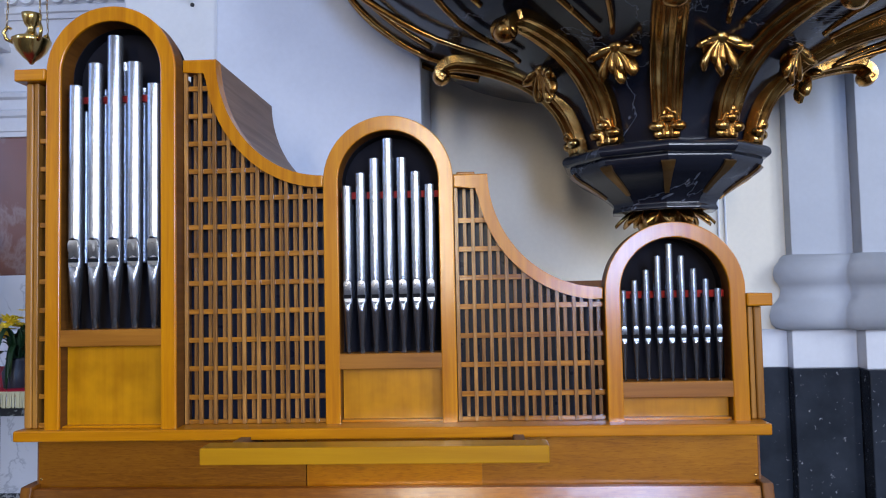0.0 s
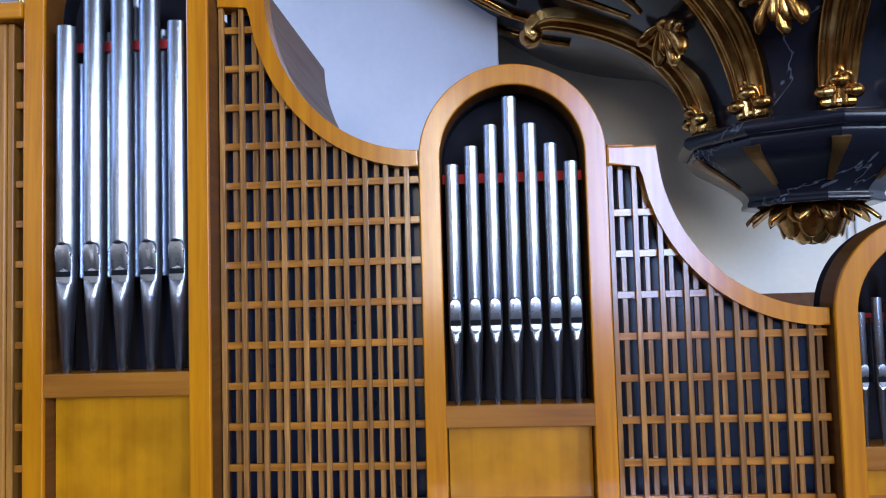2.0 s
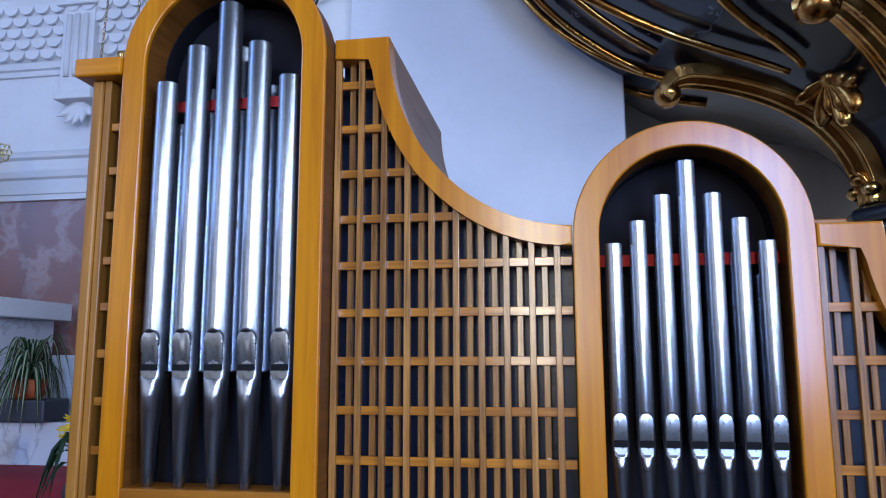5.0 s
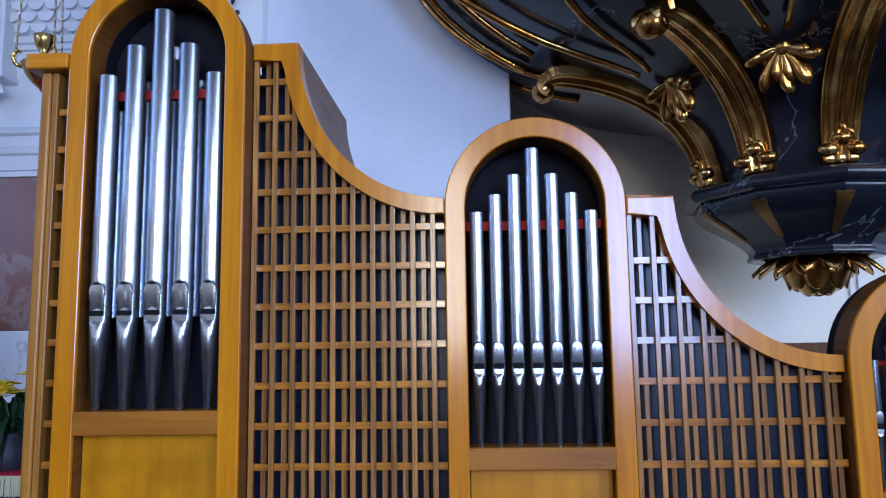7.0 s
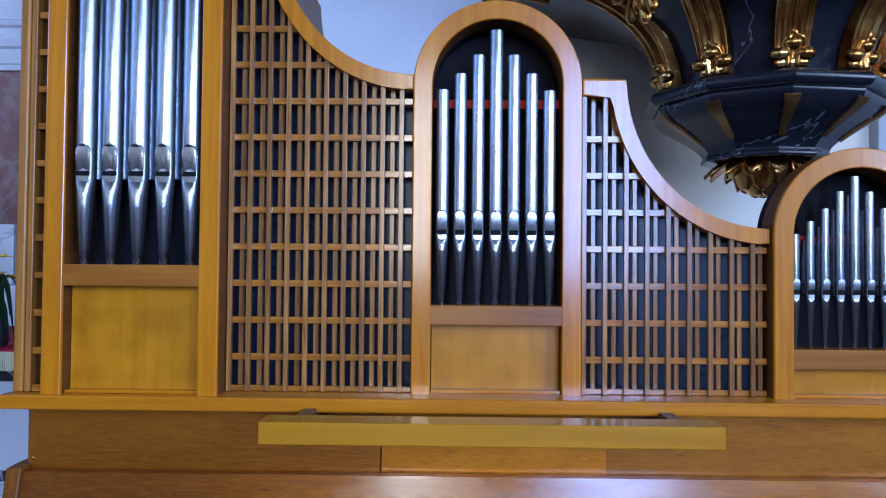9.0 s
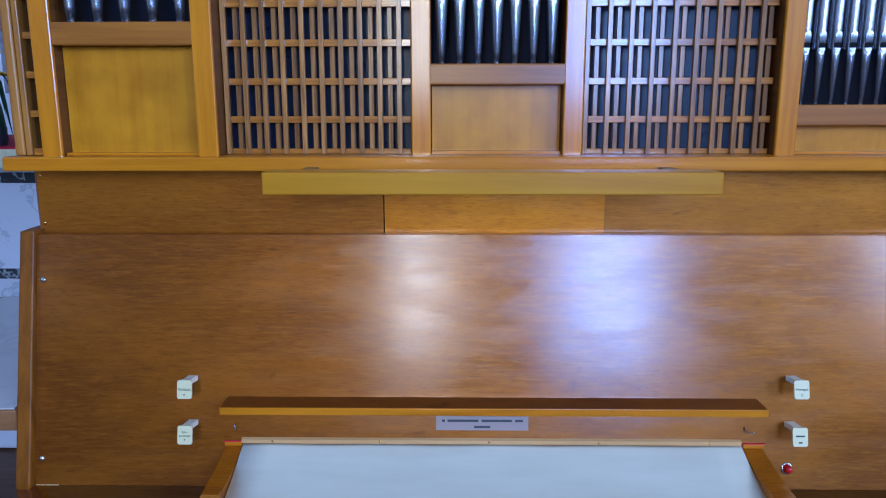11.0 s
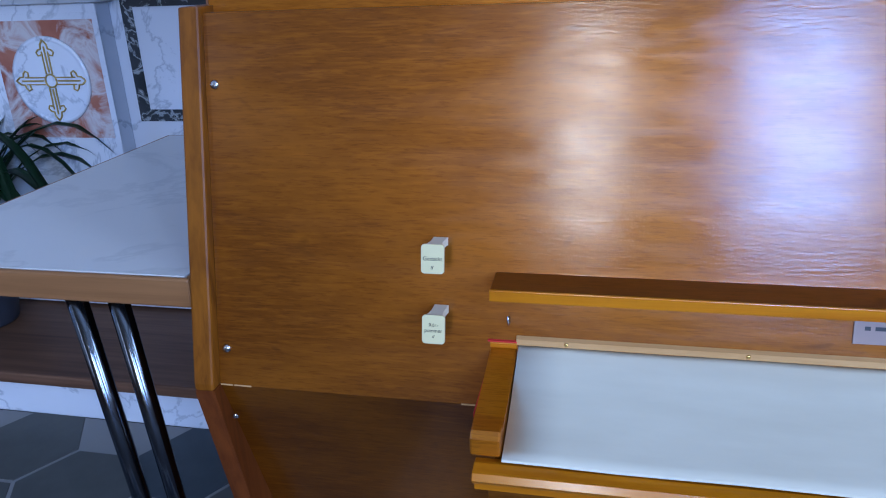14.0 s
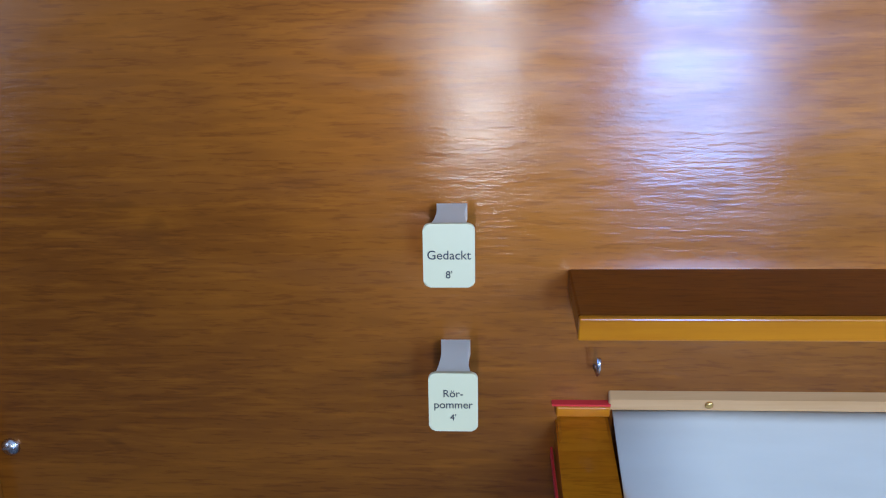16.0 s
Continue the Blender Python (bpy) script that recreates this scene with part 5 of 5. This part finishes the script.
# tabernacle block, crucifix, candle, plants
tab = thing("tabernacle", (-2.62, 1.9, 1.30), "pale marble tabernacle block with a moulded top", "tabernacle")
piece("body", box(-2.94, -2.325, 1.705, 2.2, 1.301, 1.68, 0.004), WHITEMARBLE, tab)
piece("plinth", box(-2.96, -2.305, 1.690, 2.2, 1.264, 1.475, 0.006), WHITEMARBLE, tab)
piece("cornice", prism([(1.705, 1.6805), (1.695, 1.685), (1.69, 1.705), (1.66, 1.725), (1.655, 1.757), (2.2, 1.757), (2.2, 1.6805)], -2.985, -2.24, "x", 0.003), STUCCO, tab, "moulded pale top")
piece("inlay", prism([(-2.455 + u * 0.105, 1.585 + v * 0.075) for u, v in ((-1, -0.7), (-0.8, -0.7), (-0.8, -1), (0.8, -1), (0.8, -0.7), (1, -0.7), (1, 0.7), (0.8, 0.7), (0.8, 1), (-0.8, 1), (-0.8, 0.7), (-1, 0.7))], 1.7025, 1.7049), LILACMARBLE, tab, "veined lilac-grey inlay")

CX, CY, CZ = -2.455, 1.80, 1.758
cru = thing("crucifix", (CX, CY, CZ), "gilded standing altar crucifix with a small silver figure", "crucifix")
part("foot", lathe([(0.105, 0), (0.102, 0.015), (0.080, 0.045), (0.066, 0.08), (0.040, 0.13), (0.024, 0.15), (0.034, 0.165), (0.022, 0.185), (0.020, 0.205), (0.038, 0.216), (0.038, 0.224), (0.022, 0.232), (0.030, 0.250), (0.044, 0.262), (0.018, 0.270), (0.016, 0.28)], 18), PALEBRASS, cru, "scrolled brass foot")
for k in range(3):
    a = 2 * math.pi * k / 3
    m = Matrix.Rotation(a, 4, "Z")
    part("foot_scroll", joined([(tube([(0, -0.030, 0.155), (0, -0.052, 0.135), (0, -0.060, 0.105), (0, -0.078, 0.075), (0, -0.104, 0.052), (0, -0.118, 0.030), (0, -0.104, 0.014), (0, -0.092, 0.026)], [0.007, 0.010, 0.012, 0.012, 0.012, 0.011, 0.009, 0.007], 8), m)]
         + [(tube([(s * 0.012, -0.066, 0.115), (s * 0.030, -0.072, 0.088), (s * 0.026, -0.082, 0.062), (s * 0.044, -0.088, 0.040), (s * 0.060, -0.082, 0.022)], [0.004, 0.007, 0.006, 0.008, 0.005], 6), m) for s in (-1, 1)]), PALEBRASS, cru, "cast brass scroll of the foot")
for k in range(3):
    a = 2 * math.pi * k / 3
    part("claw", ball(0.026, 1, 1, 0.9), PALEBRASS, cru).location = (0.105 * math.sin(a), -0.105 * math.cos(a), 0.022)
part("upright", box(-0.024, 0.024, -0.010, 0.010, 0.275, 0.70, 0.002), PALEBRASS, cru, "gilded upright")
part("crossbar", box(-0.16, 0.16, -0.011, 0.011, 0.545, 0.592, 0.002), PALEBRASS, cru, "gilded crossbar")
for dx, dz in ((-0.175, 0.568), (0.175, 0.568), (0, 0.715)):
    bits = [(tube([(dx + 0.027 * math.cos(a) + 0.013 * math.cos(b), 0, dz + 0.027 * math.sin(a) + 0.013 * math.sin(b)) for b in [2 * math.pi * q / 8 for q in range(9)]], 0.0035, 5), Matrix()) for a in [2 * math.pi * k / 7 for k in range(7)]] + [(ball(0.010, 1, 0.5, 1), Matrix.Translation((dx, 0, dz)))]
    part("end_ornament", joined(bits), PALEBRASS, cru, "pierced gilded end ornament")
for sx in (-1, 1):
    for sz in (-1, 1):
        scrolls = [(tube([(sx * (0.046 + u + 0.013 * math.cos(b)), 0, 0.568 + sz * (0.046 + w + 0.013 * math.sin(b))) for b in [2 * math.pi * q / 8 for q in range(8)]], 0.004, 5), Matrix()) for u, w in ((0, 0), (0.024, -0.004), (-0.008, 0.022))]
        part("ray_ornament", joined(scrolls), PALEBRASS, cru, "pierced gilded scrollwork")
bits = [(tube([(0, -0.02, 0.36), (0.004, -0.024, 0.43), (-0.004, -0.022, 0.50), (0, -0.026, 0.56)], [0.012, 0.018, 0.020, 0.022], 8), Matrix()),
        (ball(0.017), Matrix.Translation((-0.010, -0.030, 0.588)))]
for s in (-1, 1):
    bits.append((tube([(0, -0.022, 0.555), (s * 0.07, -0.02, 0.568), (s * 0.125, -0.016, 0.585)], [0.010, 0.008, 0.006], 6), Matrix()))
part("figure", joined(bits), STEEL, cru, "small plain silver figure")

cd = thing("candle", (-2.135, 1.50, 1.134), "short white pillar candle burnt down aslant", "candle")
bm = lathe([(0.034, 0), (0.035, 0.004), (0.035, 0.085), (0.032, 0.092), (0.018, 0.088)], 20)
for v in bm.verts:
    if v.co.z > 0.05:
        v.co.z += v.co.x * 0.25
part("wax", bm, WAX, cd, "white wax")
part("wick", tube([(0, 0, 0.085), (0.001, 0, 0.1), (0.003, 0, 0.107)], 0.0012, 5), INK, cd)


def blade(points, width, mat_bm=None):
    """A strap leaf along points, widest in the middle, a little folded."""
    bm = bmesh.new()
    pts = [Vector(p) for p in points]
    rows = []
    for i, p in enumerate(pts):
        f = i / (len(pts) - 1)
        way = (pts[min(i + 1, len(pts) - 1)] - pts[max(i - 1, 0)]).normalized()
        side = way.cross(Vector((0, 0, 1)))
        side = side.normalized() if side.length > 0.05 else Vector((1, 0, 0))
        nrm = side.cross(way)
        w = width * (0.5 + 0.5 * math.sin(math.pi * f)) * (1 - 0.85 * f ** 4)
        rows.append([bm.verts.new(p + side * s * w / 2 + nrm * (abs(s) * w * 0.15)) for s in (-1, -0.36, 0.36, 1)])
    for a, b in zip(rows, rows[1:]):
        for k in (0, 1, 2):
            f = bm.faces.new((a[k], a[k + 1], b[k + 1], b[k]))
            f.smooth, f.material_index = True, 1 if k == 1 else 0
    bmesh.ops.solidify(bm, geom=bm.faces[:], thickness=0.0012)
    return bm


def arching(rnd, lift, reach, drop, n=9, az=None):
    a = rnd.uniform(0, 2 * math.pi) if az is None else az
    pts = []
    for i in range(n):
        f = i / (n - 1)
        r = reach * f
        z = lift * math.sin(math.pi * min(1, f * 1.0) * 0.9) * 1.1 - drop * f ** 2.2
        pts.append((r * math.sin(a), -r * math.cos(a), z))
    return pts


sp = thing("spider_plant", (-2.13, 1.78, 1.302), "spider plant with striped drooping leaves in a dark planter", "plant")
part("planter", box(-0.13, 0.13, -0.075, 0.075, 0, 0.085, 0.008), CLAY, sp, "dark rectangular planter")
part("pot", lathe([(0.045, 0.086), (0.06, 0.10), (0.066, 0.16), (0.06, 0.16)], 18), TERRACOTTA, sp, "orange flowerpot")
rnd = random.Random(7)
for k in range(64):
    pts = arching(rnd, rnd.uniform(0.06, 0.19), rnd.uniform(0.08, 0.19), rnd.uniform(0.05, 0.24), 12)
    leaf = part("leaf", blade([(x, y, z + 0.15) for x, y, z in pts], rnd.uniform(0.016, 0.024)), LEAFMID, sp)
    leaf.data.materials.append(LEAFPALE)
solid("marble_block", box(-2.30, -1.96, 1.98, 2.25, 1.3005, 1.56, 0.004), WHITEMARBLE, "pale marble block behind the spider plant", "block")

cp = thing("potted_plant", (-1.93, 0.90, 0.131), "dark green strap-leaved plant in front of the altar", "plant")
part("pot", lathe([(0.08, 0), (0.085, 0.01), (0.12, 0.20), (0.128, 0.22), (0.118, 0.22), (0.11, 0.18)], 24), CLAY, cp, "dark round flowerpot")
rnd = random.Random(11)
for k in range(34):
    pts = arching(rnd, rnd.uniform(0.22, 0.50), rnd.uniform(0.30, 0.60), rnd.uniform(0.02, 0.30), 12)
    part("leaf", blade([(x, y, z + 0.19) for x, y, z in pts], rnd.uniform(0.034, 0.048)), LEAFDARK, cp)
for k in range(14):
    pts = arching(rnd, rnd.uniform(0.20, 0.40), rnd.uniform(0.36, 0.60), rnd.uniform(-0.06, 0.14), 12, rnd.uniform(0.9, 2.4))
    part("leaf", blade([(x, y, z + 0.19) for x, y, z in pts], rnd.uniform(0.034, 0.050)), LEAFDARK, cp)

fl = thing("flower_bunch", (-1.435, 1.00, 1.136), "bunch of yellow flowers with green leaves on the altar", "flowers")
rnd = random.Random(3)
part("vase", lathe([(0.035, 0), (0.045, 0.01), (0.05, 0.06), (0.035, 0.10), (0.04, 0.11)], 16), CLAY, fl, "dark vase")
for k in range(26):
    pts = arching(rnd, rnd.uniform(0.05, 0.14), rnd.uniform(0.06, 0.13), rnd.uniform(0.02, 0.12), 7)
    part("leaf", blade([(x, y, z + 0.09) for x, y, z in pts], 0.022), LEAFMID, fl)
for k in range(9):
    a, e = rnd.uniform(0, 6.28), rnd.uniform(0.02, 0.075)
    m = Matrix.Translation((e * math.sin(a), -e * math.cos(a), rnd.uniform(0.19, 0.28))) @ Matrix.Rotation(rnd.uniform(-0.7, 0.7), 4, "X") @ Matrix.Rotation(a, 4, "Z")
    bits = [(leaf_mesh(0.030, 0.016, -0.5, 0.001), m @ Matrix.Rotation(2 * math.pi * j / 10, 4, "Z") @ Matrix.Rotation(radians(75), 4, "X")) for j in range(10)]
    bits.append((ball(0.009, 1, 1, 0.6, 8), m))
    part("blossom", joined(bits), PETAL, fl)

for ob, dx, dy, dz in ((altar, -0.115, 0.05, 0.004), (cl, -0.115, 0.07, 0.012), (tab, -0.13, 0, 0.035), (cru, -0.185, 0, 0.045), (cd, -0.04, 0, 0.046), (sp, -0.10, 0, 0.002), (cp, -0.215, 0.05, 0)):
    ob.location += Vector((dx, dy, dz))
cru.scale = (1.05, 1.05, 1.05)

# sanctuary lamp on chains beside the altar
lp = thing("sanctuary_lamp", (-1.776, 1.60, 2.51), "brass sanctuary lamp hanging on three chains", "lamp")
lp.scale = (1.15, 1.15, 1.15)
part("bowl", lathe([(0.006, -0.03), (0.012, -0.02), (0.03, -0.005), (0.052, 0.02), (0.066, 0.05), (0.070, 0.062), (0.058, 0.07), (0.03, 0.08), (0.018, 0.095), (0.014, 0.11), (0.026, 0.125), (0.034, 0.15), (0.036, 0.165), (0.026, 0.168)], 28), BRASS, lp, "chased brass bowl")
for k in range(3):
    a = 2 * math.pi * k / 3 + 0.9
    v = Vector((math.sin(a), -math.cos(a), 0))
    part("handle", tube([v * 0.062 + Vector((0, 0, 0.05)), v * 0.085 + Vector((0, 0, 0.06)), v * 0.095 + Vector((0, 0, 0.085)), v * 0.08 + Vector((0, 0, 0.11)), v * 0.07 + Vector((0, 0, 0.10))], 0.007, 8), BRASS, lp, "scrolled brass handle")
    bm = bmesh.new()
    for j in range(60):
        c = v * (0.085 - 0.0009 * j) + Vector((0, 0, 0.11 + 0.019 * j))
        tube([c + Vector((0.004 * math.cos(b) if j % 2 else 0, 0 if j % 2 else 0.004 * math.cos(b), 0.011 * math.sin(b))) for b in [2 * math.pi * q / 6 for q in range(7)]], 0.0014, 4, bm)
    part("chain", bm, BRASS, lp, "thin brass chain")

part("rod", tube([(0, 0, 1.21), (0, 0, 3.46)], 0.004, 6), BRASS, lp, "thin suspension rod")
wb = thing("wall_hook", (-0.70, PY + 0.029, 2.42), "black bent wire hook on a screwed plate", "hook")
part("plate", lathe([(0.007, 0), (0.007, 0.003), (0.003, 0.005)], 14), INK, wb).matrix_basis = pose(-0.05, 0, -0.012, 90, 0, 0)
part("wire", tube([(-0.065, -0.004, 0.06), (-0.06, -0.02, 0.02), (-0.055, -0.03, 0.0), (-0.04, -0.034, 0.03), (0.0, -0.036, 0.045), (0.04, -0.036, 0.04), (0.065, -0.036, 0.022)], 0.004, 8), INK, wb, "black wire")
part("ball_end", ball(0.007), INK, wb).location = (0.066, -0.036, 0.02)

# ---- the table ----
tbl = thing("table", (-1.0, 0.27, 0), "grey-topped table with a rounded wooden edge and chrome legs", "table")
T0, T1, T2, T3 = -1.225, -0.7815, -0.060, 0.640
piece("tabletop", box(T0 + 0.004, T1 - 0.004, T2 + 0.004, T3 - 0.004, 0.774, 0.7835), LAMINATE, tbl, "grey marbled laminate top")
bm = bmesh.new()
for a in ((T0 - 0.004, T1 + 0.004, T2 - 0.004, T2 + 0.0035), (T0 - 0.004, T1 + 0.004, T3 - 0.0035, T3 + 0.004), (T0 - 0.004, T0 + 0.0035, T2 + 0.0036, T3 - 0.0036), (T1 - 0.0035, T1 + 0.004, T2 + 0.0036, T3 - 0.0036)):
    add_box(bm, *a, 0.747, 0.783, 0.0032)
piece("edge_band", bm, TABLEEDGE, tbl, "rounded oak edge band")
piece("underframe", box(T0 + 0.03, T1 - 0.03, T2 + 0.03, T3 - 0.03, 0.738, 0.7735), SHADEWOOD, tbl, "dark underside board")
for x, y, by in ((-0.957, -0.030, 0.075), (-0.902, -0.026, 0.080), (-0.98, 0.60, 0.50), (-0.93, 0.595, 0.495)):
    piece("leg", tube([(x, y, 0.738), (x - 0.015, (y + by) / 2, 0.37), (x - 0.030, by, 0.0)], 0.0125, 14), CHROME, tbl, "chrome tube leg")

# ---- stone floor tiles ----
floor_tiles = tagged(part("pavement", box(-2.6, -0.55, -0.75, 0.70, -0.0035, -0.0015), GROUT, None), "dark worn polygonal stone floor tiles with pale joints", "pavement", kind="structure")
R = 0.155
h = R * math.sqrt(3)
_shapes = {}
for i in range(-1, 16):
    for j in range(-1, 7):
        cx, cy = -2.45 + 1.5 * R * i * 1.02, -0.66 + h * j * 1.02 + (h * 0.51 if i % 2 else 0)
        if not (-2.5 < cx < -0.6 and -0.62 < cy < 0.62):
            continue
        if "hex" not in _shapes:
            bm = prism([(R * 0.985 * math.cos(math.pi / 3 * k), R * 0.985 * math.sin(math.pi / 3 * k)) for k in range(6)], -0.003, 0.0, "z", 0.0015)
            _shapes["hex"] = mesh_of("tile", bm, TILE)
        ob = new("tile", _shapes["hex"])
        ob.parent = floor_tiles
        ob.location = (cx, cy, 0.0)
